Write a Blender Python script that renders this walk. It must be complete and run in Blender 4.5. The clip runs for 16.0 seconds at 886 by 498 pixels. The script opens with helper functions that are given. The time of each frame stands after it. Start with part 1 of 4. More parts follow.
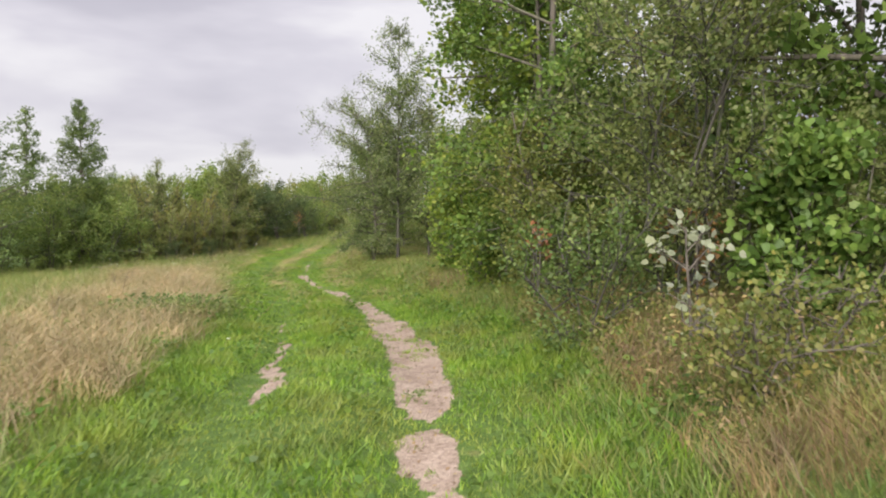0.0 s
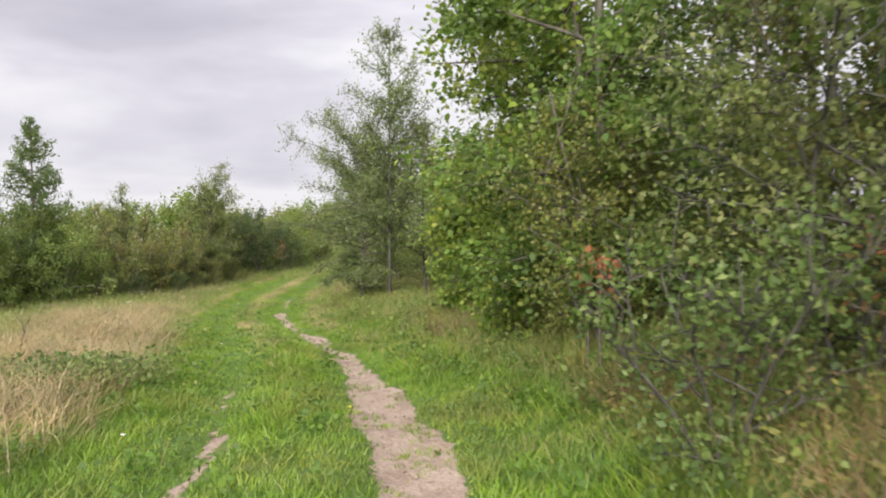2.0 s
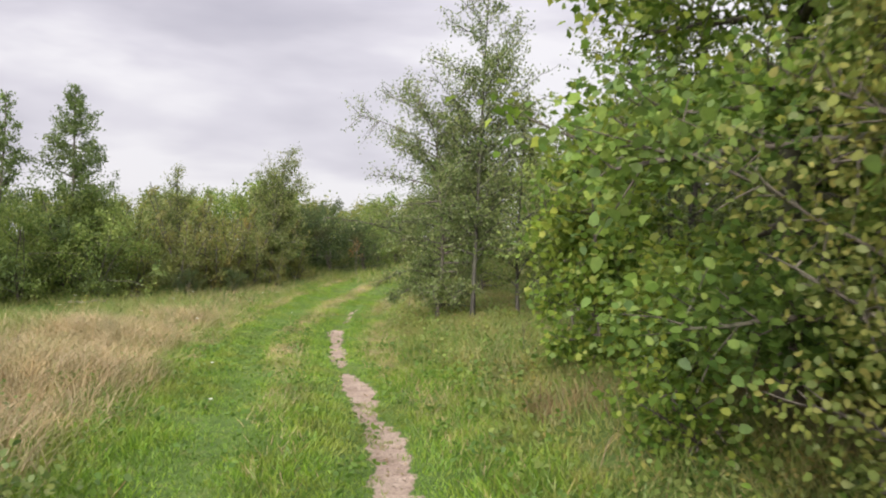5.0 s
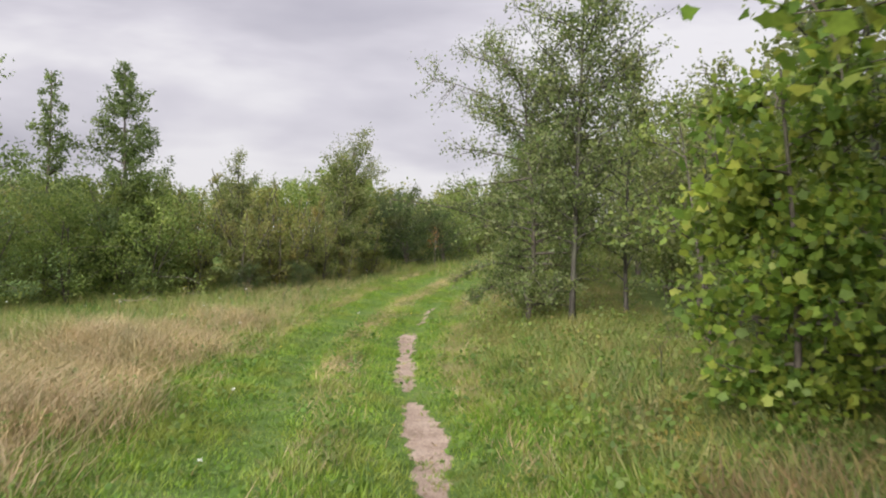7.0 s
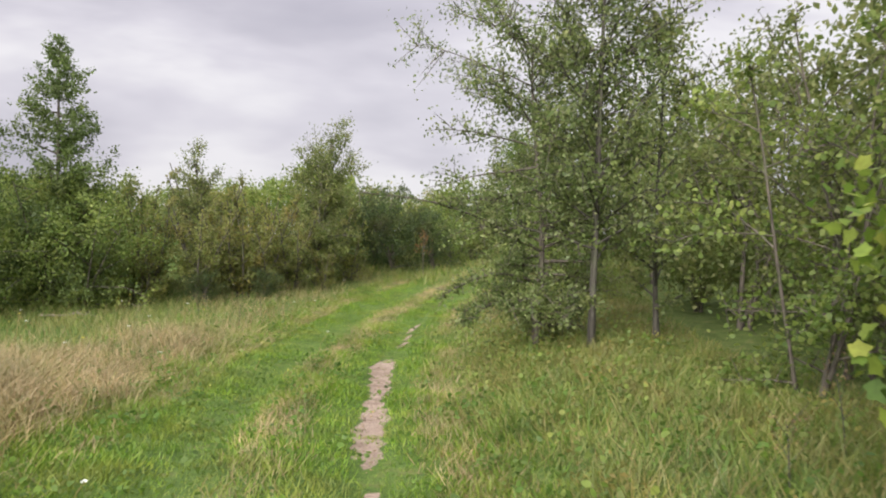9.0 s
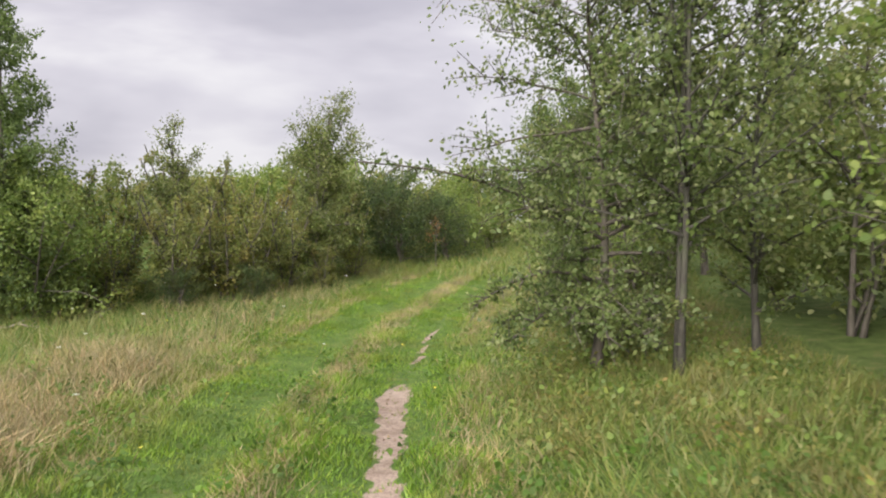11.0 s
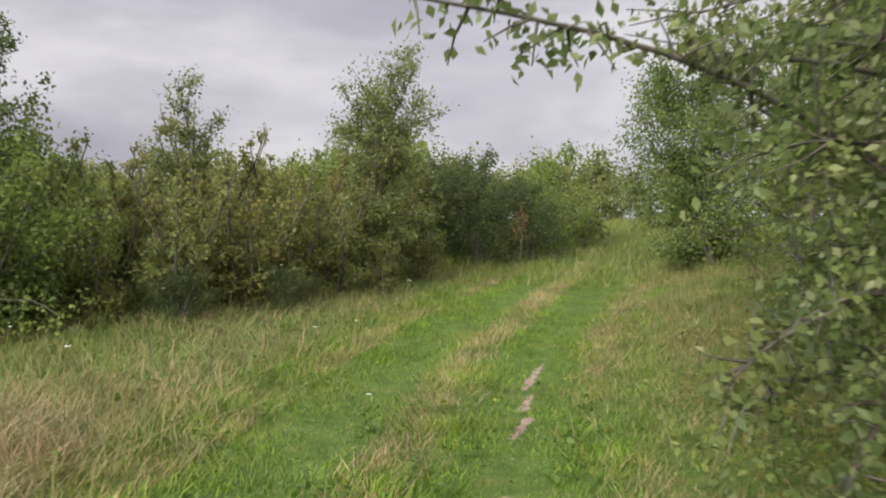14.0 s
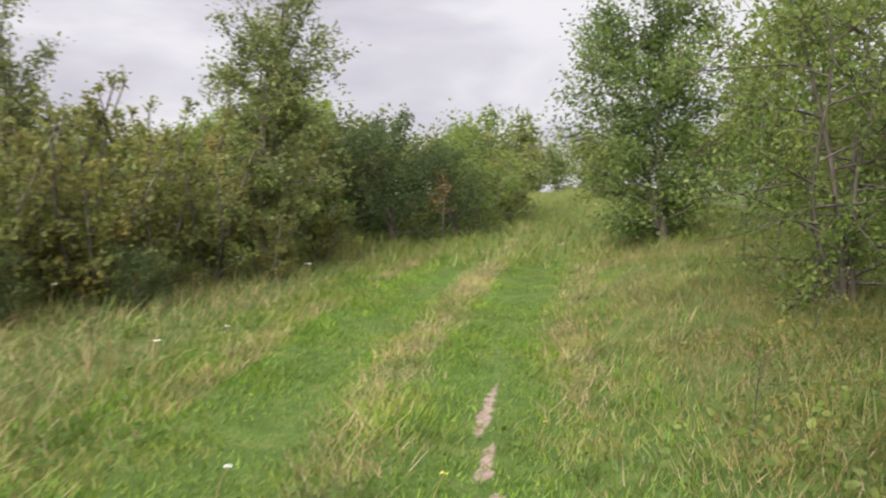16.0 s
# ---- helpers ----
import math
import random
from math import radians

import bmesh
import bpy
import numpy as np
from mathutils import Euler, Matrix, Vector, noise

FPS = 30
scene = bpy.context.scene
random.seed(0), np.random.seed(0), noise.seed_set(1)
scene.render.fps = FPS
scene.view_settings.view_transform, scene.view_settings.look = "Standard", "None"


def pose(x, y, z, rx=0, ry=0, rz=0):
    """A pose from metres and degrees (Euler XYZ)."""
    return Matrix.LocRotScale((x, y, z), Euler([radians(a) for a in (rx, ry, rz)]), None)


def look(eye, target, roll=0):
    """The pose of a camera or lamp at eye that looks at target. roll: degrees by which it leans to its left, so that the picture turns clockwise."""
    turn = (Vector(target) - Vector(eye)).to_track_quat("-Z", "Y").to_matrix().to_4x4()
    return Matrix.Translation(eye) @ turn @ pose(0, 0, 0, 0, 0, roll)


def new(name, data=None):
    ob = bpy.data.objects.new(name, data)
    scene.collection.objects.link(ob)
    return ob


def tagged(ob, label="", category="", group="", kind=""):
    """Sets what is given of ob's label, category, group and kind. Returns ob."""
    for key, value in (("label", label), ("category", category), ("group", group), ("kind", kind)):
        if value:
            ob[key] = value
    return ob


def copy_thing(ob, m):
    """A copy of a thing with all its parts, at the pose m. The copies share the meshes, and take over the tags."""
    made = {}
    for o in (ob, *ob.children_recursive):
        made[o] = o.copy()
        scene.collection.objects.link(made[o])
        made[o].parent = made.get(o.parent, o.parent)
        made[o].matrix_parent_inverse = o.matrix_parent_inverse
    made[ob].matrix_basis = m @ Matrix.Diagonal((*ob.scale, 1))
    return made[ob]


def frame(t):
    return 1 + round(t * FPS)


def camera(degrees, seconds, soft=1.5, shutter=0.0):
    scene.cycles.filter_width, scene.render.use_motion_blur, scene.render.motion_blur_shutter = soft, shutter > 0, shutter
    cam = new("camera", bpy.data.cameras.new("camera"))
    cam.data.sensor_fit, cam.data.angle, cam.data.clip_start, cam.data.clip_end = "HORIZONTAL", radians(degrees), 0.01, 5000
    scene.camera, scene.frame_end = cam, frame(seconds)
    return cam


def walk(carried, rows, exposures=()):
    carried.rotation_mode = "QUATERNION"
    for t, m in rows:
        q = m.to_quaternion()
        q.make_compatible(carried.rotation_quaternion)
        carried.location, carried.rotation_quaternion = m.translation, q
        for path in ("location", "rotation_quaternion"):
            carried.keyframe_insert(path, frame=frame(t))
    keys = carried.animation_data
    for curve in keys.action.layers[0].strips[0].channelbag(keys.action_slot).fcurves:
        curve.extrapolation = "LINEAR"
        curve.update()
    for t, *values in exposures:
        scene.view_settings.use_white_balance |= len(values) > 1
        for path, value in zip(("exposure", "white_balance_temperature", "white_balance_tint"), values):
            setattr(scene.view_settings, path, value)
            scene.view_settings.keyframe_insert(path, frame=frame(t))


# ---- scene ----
cam = camera(58.9, 16.0, soft=2.0, shutter=0.5)
METRES, EYE, TILT, LEAN, TURN = 22.0, 1.5, -1.0, 1.0, 0.0
ROWS = [
    (0.0, 0.0, 0.0, 0.0, 0.0, 0.0, -0.0),
    (0.5, -0.0008, 0.031, 0.0003, -1.27, 0.28, -0.01),
    (1.0, -0.0031, 0.067, -0.0004, -2.29, 0.4, -0.06),
    (1.5, -0.0056, 0.0997, 0.001, -1.99, 2.29, 0.66),
    (2.0, -0.0076, 0.1335, 0.0037, -0.6, 2.15, 0.52),
    (2.5, -0.0112, 0.1665, 0.0053, 0.17, 1.59, 0.53),
    (3.0, -0.0122, 0.1999, 0.0115, 0.33, 1.56, 0.56),
    (3.5, -0.0142, 0.2287, 0.0156, 1.21, 2.4, -0.18),
    (4.0, -0.0136, 0.2587, 0.0191, 3.36, 2.82, -1.46),
    (6.5, -0.0277, 0.4116, 0.0212, 9.68, 0.62, -2.32),
    (7.0, -0.0343, 0.4415, 0.0218, 11.85, 1.1, -2.21),
    (7.5, -0.0417, 0.4723, 0.0231, 11.88, 2.03, -2.19),
    (8.0, -0.0466, 0.503, 0.0238, 11.38, 2.27, -2.14),
    (8.5, -0.052, 0.5348, 0.0249, 10.33, 1.32, -2.38),
    (9.0, -0.0553, 0.5621, 0.0261, 11.27, 1.4, -2.35),
    (11.5, -0.0993, 0.708, 0.0303, 12.25, -0.22, -0.85),
    (12.0, -0.1087, 0.7349, 0.0286, 13.77, -0.99, -0.93),
    (12.5, -0.1174, 0.7656, 0.0285, 14.69, -1.01, -1.06),
    (13.0, -0.1281, 0.7955, 0.0292, 14.69, 1.43, -0.46),
    (13.5, -0.1354, 0.8277, 0.0298, 13.83, 2.18, -0.84),
    (13.8, -0.1416, 0.8464, 0.0291, 15.9, 1.088, -1.476),
    (14.0, -0.1458, 0.8589, 0.0287, 16.85, 0.36, -1.9),
    (14.1, -0.1482, 0.8647, 0.0288, 16.75, 0.23, -1.878),
    (14.2, -0.1506, 0.8705, 0.0289, 19.1, 0.1, -1.856),
    (14.4, -0.1554, 0.8821, 0.0292, 23.3, -0.16, -1.812),
    (14.5, -0.1578, 0.8879, 0.0293, 25.93, -0.29, -1.79),
    (14.6, -0.1597, 0.8933, 0.0293, 27.1, -0.458, -1.69),
    (14.8, -0.1634, 0.904, 0.0292, 25.2, -0.794, -1.49),
    (15.0, -0.1671, 0.9148, 0.0291, 22.36, -1.13, -1.29),
    (15.2, -0.1695, 0.9267, 0.0286, 18.9, -1.31, -1.418),
    (15.5, -0.1732, 0.9445, 0.0278, 15.11, -1.58, -1.61),
    (16.0, -0.1808, 0.9742, 0.0281, 10.19, -1.17, -1.51),
]
walk(cam, [(t, pose(0, 0, EYE, TILT, LEAN, TURN) @ pose(METRES * x, METRES * y, METRES * z, 90 + pitch, roll, yaw)) for t, x, y, z, yaw, pitch, roll in ROWS], [(0.0, 0.45), (1.0, 0.52), (4.2, 0.52), (6.4, 0.45), (6.9, 0.42), (7.4, 0.22), (8.6, 0.22), (8.95, 0.45), (12.4, 0.45), (12.95, 0.6), (13.1, 0.6), (13.4, 0.15), (14.0, 0.2), (14.35, 0.42), (16.0, 0.45)])

# ---- sky and sun: a bright, evenly clouded day ----
SUN_ELEVATION, SUN_TURN = radians(27), radians(191)
world = bpy.data.worlds.new("overcast_sky")
scene.world = world
world.use_nodes = True


def node(tree, kind, **values):
    made = tree.nodes.new(kind)
    for key, value in values.items():
        made.inputs[key.replace("_", " ")].default_value = value
    return made


def ramp(tree, source, stops):
    made = tree.nodes.new("ShaderNodeValToRGB")
    points = made.color_ramp.elements
    while len(points) < len(stops):
        points.new(0.5)
    for point, (place, colour) in zip(points, stops):
        point.position, point.color = place, (*colour, 1)
    tree.links.new(source, made.inputs["Fac"])
    return made.outputs["Color"]


def blend(tree, factor, a, b, way="MIX"):
    made = tree.nodes.new("ShaderNodeMix")
    made.data_type, made.blend_type = "RGBA", way
    for value, slot in ((factor, 0), (a, 6), (b, 7)):
        if hasattr(value, "links"):
            tree.links.new(value, made.inputs[slot])
        else:
            made.inputs[slot].default_value = value if slot == 0 else (*value, 1)
    return made.outputs[2]


def build_sky():
    t = world.node_tree
    back = t.nodes["Background"]
    sky = t.nodes.new("ShaderNodeTexSky")
    sky.sky_type, sky.sun_disc = "NISHITA", False
    sky.sun_elevation, sky.sun_rotation = SUN_ELEVATION, SUN_TURN
    place = t.nodes.new("ShaderNodeTexCoord")
    stretch = t.nodes.new("ShaderNodeMapping")
    stretch.inputs["Scale"].default_value = (1.0, 1.0, 3.2)
    stretch.inputs["Location"].default_value = (0.35, 0.1, 0.62)
    t.links.new(place.outputs["Generated"], stretch.inputs["Vector"])
    broad = node(t, "ShaderNodeTexNoise", Scale=2.1, Detail=5.0, Roughness=0.47, Distortion=0.2)
    t.links.new(stretch.outputs["Vector"], broad.inputs["Vector"])
    cloud = ramp(t, broad.outputs["Fac"], [(0.36, (0.58, 0.555, 0.64)), (0.45, (0.68, 0.65, 0.73)), (0.52, (0.82, 0.785, 0.86)), (0.58, (0.99, 0.96, 1.0))])
    blue = blend(t, 1.0, sky.outputs["Color"], (0.10, 0.10, 0.10), "MULTIPLY")
    seen = blend(t, 0.93, blue, cloud)
    split = t.nodes.new("ShaderNodeSeparateXYZ")
    t.links.new(place.outputs["Generated"], split.inputs[0])
    # an overcast sky is about three times as bright overhead as at the horizon
    rise = ramp(t, split.outputs["Z"], [(0.0, (0.19, 0.19, 0.19)), (0.30, (0.212, 0.212, 0.212)), (0.62, (0.48, 0.48, 0.48)), (1.0, (0.62, 0.62, 0.62))])
    t.links.new(blend(t, 1.0, seen, rise, "MULTIPLY"), back.inputs["Color"])
    back.inputs["Strength"].default_value = 3.3


build_sky()
sun = new("sun", bpy.data.lights.new("sun", "SUN"))
sun.data.energy, sun.data.angle, sun.data.color = 5.0, radians(40), (1.0, 0.97, 0.92)
sun.matrix_world = look((0, 0, 0), (-math.sin(SUN_TURN) * math.cos(SUN_ELEVATION), -math.cos(SUN_TURN) * math.cos(SUN_ELEVATION), -math.sin(SUN_ELEVATION)))


# ---- materials ----
def leaf_material(name, stops, brown=(0.16, 0.11, 0.04), brown_share=0.25, gloss=0.5, glow=0.52, haze=0.05):
    """Leaves or blades: each one has its own tint, and patches of the crown are browner."""
    m = bpy.data.materials.new(name)
    m.use_nodes = True
    t = m.node_tree
    t.nodes.clear()
    out = t.nodes.new("ShaderNodeOutputMaterial")
    each = t.nodes.new("ShaderNodeNewGeometry")
    place = t.nodes.new("ShaderNodeTexCoord")
    tint = ramp(t, each.outputs["Random Per Island"], [(i / max(1, len(stops) - 1), c) for i, c in enumerate(stops)])
    patch = node(t, "ShaderNodeTexNoise", Scale=1.3, Detail=3.0, Roughness=0.6)
    t.links.new(place.outputs["Object"], patch.inputs["Vector"])
    share = ramp(t, patch.outputs["Fac"], [(0.46, (0, 0, 0)), (0.64, (1, 1, 1))])
    scaled = blend(t, 1.0, share, (brown_share,) * 3, "MULTIPLY")
    colour = blend(t, scaled, tint, brown)
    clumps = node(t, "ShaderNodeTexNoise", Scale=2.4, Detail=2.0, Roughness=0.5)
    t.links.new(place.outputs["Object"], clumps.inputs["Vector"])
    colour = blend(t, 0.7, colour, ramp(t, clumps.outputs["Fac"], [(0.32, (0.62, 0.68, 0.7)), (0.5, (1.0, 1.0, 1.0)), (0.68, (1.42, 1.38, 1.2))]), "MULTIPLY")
    fine = node(t, "ShaderNodeTexNoise", Scale=45.0, Detail=2.0)
    t.links.new(place.outputs["Object"], fine.inputs["Vector"])
    colour = blend(t, 0.35, colour, ramp(t, fine.outputs["Fac"], [(0.3, (0.62, 0.62, 0.62)), (0.7, (1.3, 1.3, 1.3))]), "MULTIPLY")
    # a veil of haze, put into the leaf colour as a little grey
    colour = blend(t, haze, colour, (0.22, 0.20, 0.17))
    skin = node(t, "ShaderNodeBsdfPrincipled", Roughness=gloss)
    skin.inputs["Specular IOR Level"].default_value = 0.35
    t.links.new(colour, skin.inputs["Base Color"])
    lit = t.nodes.new("ShaderNodeBsdfTranslucent")
    t.links.new(colour, lit.inputs["Color"])
    both = t.nodes.new("ShaderNodeMixShader")
    both.inputs["Fac"].default_value = glow
    t.links.new(skin.outputs[0], both.inputs[1])
    t.links.new(lit.outputs[0], both.inputs[2])
    t.links.new(both.outputs[0], out.inputs["Surface"])
    return m


def bark_material(name, dark, light, scale=14.0):
    m = bpy.data.materials.new(name)
    m.use_nodes = True
    t = m.node_tree
    skin = t.nodes["Principled BSDF"]
    skin.inputs["Roughness"].default_value = 0.9
    place = t.nodes.new("ShaderNodeTexCoord")
    stretch = t.nodes.new("ShaderNodeMapping")
    stretch.inputs["Scale"].default_value = (1, 1, 0.25)
    t.links.new(place.outputs["Object"], stretch.inputs["Vector"])
    grain = node(t, "ShaderNodeTexNoise", Scale=scale, Detail=5.0, Roughness=0.65)
    t.links.new(stretch.outputs["Vector"], grain.inputs["Vector"])
    moss = node(t, "ShaderNodeTexNoise", Scale=3.0, Detail=3.0)
    t.links.new(place.outputs["Object"], moss.inputs["Vector"])
    colour = ramp(t, grain.outputs["Fac"], [(0.35, dark), (0.65, light)])
    colour = blend(t, ramp(t, moss.outputs["Fac"], [(0.5, (0, 0, 0)), (0.75, (0.6, 0.6, 0.6))]), colour, (0.09, 0.11, 0.05))
    t.links.new(colour, skin.inputs["Base Color"])
    bump = node(t, "ShaderNodeBump", Strength=0.6, Distance=0.01)
    t.links.new(grain.outputs["Fac"], bump.inputs["Height"])
    t.links.new(bump.outputs["Normal"], skin.inputs["Normal"])
    return m


def ground_material():
    m = bpy.data.materials.new("meadow_soil")
    m.use_nodes = True
    t = m.node_tree
    skin = t.nodes["Principled BSDF"]
    skin.inputs["Roughness"].default_value = 0.95
    skin.inputs["Specular IOR Level"].default_value = 0.15
    place = t.nodes.new("ShaderNodeTexCoord")
    noises = {}
    for key, scale, detail in (("broad", 0.55, 4.0), ("mid", 4.5, 4.0), ("fine", 38.0, 4.0), ("grit", 140.0, 3.0)):
        noises[key] = node(t, "ShaderNodeTexNoise", Scale=scale, Detail=detail, Roughness=0.62)
        t.links.new(place.outputs["Object"], noises[key].inputs["Vector"])
    turf = ramp(t, noises["mid"].outputs["Fac"], [(0.3, (0.050, 0.085, 0.018)), (0.55, (0.085, 0.135, 0.030)), (0.75, (0.15, 0.15, 0.055))])
    turf = blend(t, 0.5, turf, ramp(t, noises["fine"].outputs["Fac"], [(0.3, (0.45, 0.45, 0.45)), (0.7, (1.5, 1.5, 1.4))]), "MULTIPLY")
    dry = ramp(t, noises["mid"].outputs["Fac"], [(0.3, (0.13, 0.10, 0.045)), (0.7, (0.26, 0.20, 0.10))])
    dry_at = t.nodes.new("ShaderNodeAttribute")
    dry_at.attribute_name = "dry"
    turf = blend(t, dry_at.outputs["Fac"], turf, dry)
    sand = ramp(t, noises["mid"].outputs["Fac"], [(0.28, (0.23, 0.17, 0.13)), (0.5, (0.34, 0.26, 0.205)), (0.75, (0.42, 0.335, 0.27))])
    blotch = ramp(t, noises["fine"].outputs["Fac"], [(0.35, (0.55, 0.52, 0.50)), (0.55, (1.0, 1.0, 1.0)), (0.75, (1.15, 1.15, 1.15))])
    sand = blend(t, 0.7, sand, blotch, "MULTIPLY")
    sand = blend(t, 0.55, sand, ramp(t, noises["grit"].outputs["Fac"], [(0.3, (0.62, 0.60, 0.58)), (0.7, (1.2, 1.2, 1.2))]), "MULTIPLY")
    bare = t.nodes.new("ShaderNodeAttribute")
    bare.attribute_name = "bare"
    ragged = t.nodes.new("ShaderNodeMath")
    ragged.operation = "ADD"
    t.links.new(bare.outputs["Fac"], ragged.inputs[0])
    shift = t.nodes.new("ShaderNodeMapRange")
    shift.inputs["To Min"].default_value, shift.inputs["To Max"].default_value = -0.62, 0.62
    mixed = node(t, "ShaderNodeTexNoise", Scale=6.0, Detail=6.0, Roughness=0.7)
    t.links.new(place.outputs["Object"], mixed.inputs["Vector"])
    t.links.new(mixed.outputs["Fac"], shift.inputs["Value"])
    t.links.new(shift.outputs["Result"], ragged.inputs[1])
    edge = ramp(t, ragged.outputs["Value"], [(0.44, (0, 0, 0)), (0.56, (1, 1, 1))])
    t.links.new(blend(t, edge, turf, sand), skin.inputs["Base Color"])
    bump = node(t, "ShaderNodeBump", Strength=0.8, Distance=0.03)
    t.links.new(noises["fine"].outputs["Fac"], bump.inputs["Height"])
    t.links.new(bump.outputs["Normal"], skin.inputs["Normal"])
    return m


def plain_material(name, colour, rough=0.7):
    m = bpy.data.materials.new(name)
    m.use_nodes = True
    skin = m.node_tree.nodes["Principled BSDF"]
    place = m.node_tree.nodes.new("ShaderNodeTexCoord")
    grain = node(m.node_tree, "ShaderNodeTexNoise", Scale=60.0, Detail=3.0)
    m.node_tree.links.new(place.outputs["Object"], grain.inputs["Vector"])
    low, high = tuple(c * 0.7 for c in colour), tuple(min(1, c * 1.2) for c in colour)
    m.node_tree.links.new(ramp(m.node_tree, grain.outputs["Fac"], [(0.3, low), (0.7, high)]), skin.inputs["Base Color"])
    skin.inputs["Roughness"].default_value = rough
    return m


SOIL = ground_material()
BARK = bark_material("grey_brown_bark", (0.045, 0.036, 0.028), (0.15, 0.125, 0.10))
BARK_PALE = bark_material("pale_grey_bark", (0.09, 0.08, 0.07), (0.22, 0.20, 0.175), 20.0)
BARK_DARK = bark_material("dark_mossy_bark", (0.03, 0.026, 0.02), (0.085, 0.075, 0.06), 18.0)
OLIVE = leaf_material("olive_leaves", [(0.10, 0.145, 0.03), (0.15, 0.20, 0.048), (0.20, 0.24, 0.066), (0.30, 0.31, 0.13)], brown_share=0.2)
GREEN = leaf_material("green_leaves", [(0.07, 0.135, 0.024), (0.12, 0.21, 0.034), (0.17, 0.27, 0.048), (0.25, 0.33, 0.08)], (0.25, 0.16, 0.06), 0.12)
MAPLE = leaf_material("bright_maple_leaves", [(0.08, 0.145, 0.022), (0.13, 0.22, 0.03), (0.195, 0.29, 0.04), (0.27, 0.355, 0.055), (0.35, 0.38, 0.07)], (0.30, 0.24, 0.05), 0.18, haze=0.02)
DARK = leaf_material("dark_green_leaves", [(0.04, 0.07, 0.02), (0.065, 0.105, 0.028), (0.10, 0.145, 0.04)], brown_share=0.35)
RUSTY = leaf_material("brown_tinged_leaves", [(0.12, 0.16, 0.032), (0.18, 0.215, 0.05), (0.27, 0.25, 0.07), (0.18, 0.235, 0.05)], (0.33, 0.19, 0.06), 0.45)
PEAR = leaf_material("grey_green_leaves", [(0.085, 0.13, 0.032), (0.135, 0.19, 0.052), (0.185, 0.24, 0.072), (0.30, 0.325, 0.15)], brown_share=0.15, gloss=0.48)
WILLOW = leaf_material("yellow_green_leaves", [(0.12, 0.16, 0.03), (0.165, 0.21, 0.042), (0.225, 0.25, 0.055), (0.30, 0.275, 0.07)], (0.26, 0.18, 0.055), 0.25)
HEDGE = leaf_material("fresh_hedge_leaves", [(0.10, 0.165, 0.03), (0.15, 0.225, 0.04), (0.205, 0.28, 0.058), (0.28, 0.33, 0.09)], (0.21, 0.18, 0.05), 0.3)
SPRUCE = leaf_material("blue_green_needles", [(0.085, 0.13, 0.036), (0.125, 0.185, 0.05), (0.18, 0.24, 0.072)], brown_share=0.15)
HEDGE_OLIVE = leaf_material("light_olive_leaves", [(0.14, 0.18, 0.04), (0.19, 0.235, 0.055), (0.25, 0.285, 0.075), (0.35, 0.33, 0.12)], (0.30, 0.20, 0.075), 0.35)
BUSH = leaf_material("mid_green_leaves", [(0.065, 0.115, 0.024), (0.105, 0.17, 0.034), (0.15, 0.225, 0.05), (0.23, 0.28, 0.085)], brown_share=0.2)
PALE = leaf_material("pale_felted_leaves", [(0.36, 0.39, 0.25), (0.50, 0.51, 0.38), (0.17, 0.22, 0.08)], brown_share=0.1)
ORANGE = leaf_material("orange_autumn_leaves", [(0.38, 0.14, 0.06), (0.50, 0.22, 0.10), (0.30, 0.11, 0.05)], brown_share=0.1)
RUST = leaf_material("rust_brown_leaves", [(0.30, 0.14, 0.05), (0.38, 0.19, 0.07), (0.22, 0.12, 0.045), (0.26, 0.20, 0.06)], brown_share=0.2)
BLADES = leaf_material("green_grass", [(0.072, 0.145, 0.012), (0.118, 0.222, 0.016), (0.17, 0.275, 0.025), (0.215, 0.27, 0.042)], (0.25, 0.205, 0.065), 0.38, glow=0.3, haze=0.02)
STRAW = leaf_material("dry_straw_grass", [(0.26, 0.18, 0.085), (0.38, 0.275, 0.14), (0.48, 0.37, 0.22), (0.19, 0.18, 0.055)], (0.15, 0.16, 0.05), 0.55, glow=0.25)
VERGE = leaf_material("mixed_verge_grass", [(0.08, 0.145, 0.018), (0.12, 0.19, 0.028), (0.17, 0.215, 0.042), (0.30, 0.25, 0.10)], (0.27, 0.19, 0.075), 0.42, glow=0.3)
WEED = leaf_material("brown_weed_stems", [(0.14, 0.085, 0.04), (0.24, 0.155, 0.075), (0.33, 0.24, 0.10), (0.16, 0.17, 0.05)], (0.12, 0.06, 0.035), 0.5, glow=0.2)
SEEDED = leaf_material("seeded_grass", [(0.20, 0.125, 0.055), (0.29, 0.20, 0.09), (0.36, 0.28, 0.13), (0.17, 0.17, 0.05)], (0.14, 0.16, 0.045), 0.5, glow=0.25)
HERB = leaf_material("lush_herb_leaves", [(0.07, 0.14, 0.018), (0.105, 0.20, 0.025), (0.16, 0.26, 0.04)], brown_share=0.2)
PETAL = plain_material("white_petals", (0.8, 0.8, 0.74))
YELLOW = plain_material("yellow_petals", (0.75, 0.62, 0.06))
DEADWOOD = bark_material("bleached_dead_wood", (0.14, 0.11, 0.085), (0.32, 0.27, 0.22))


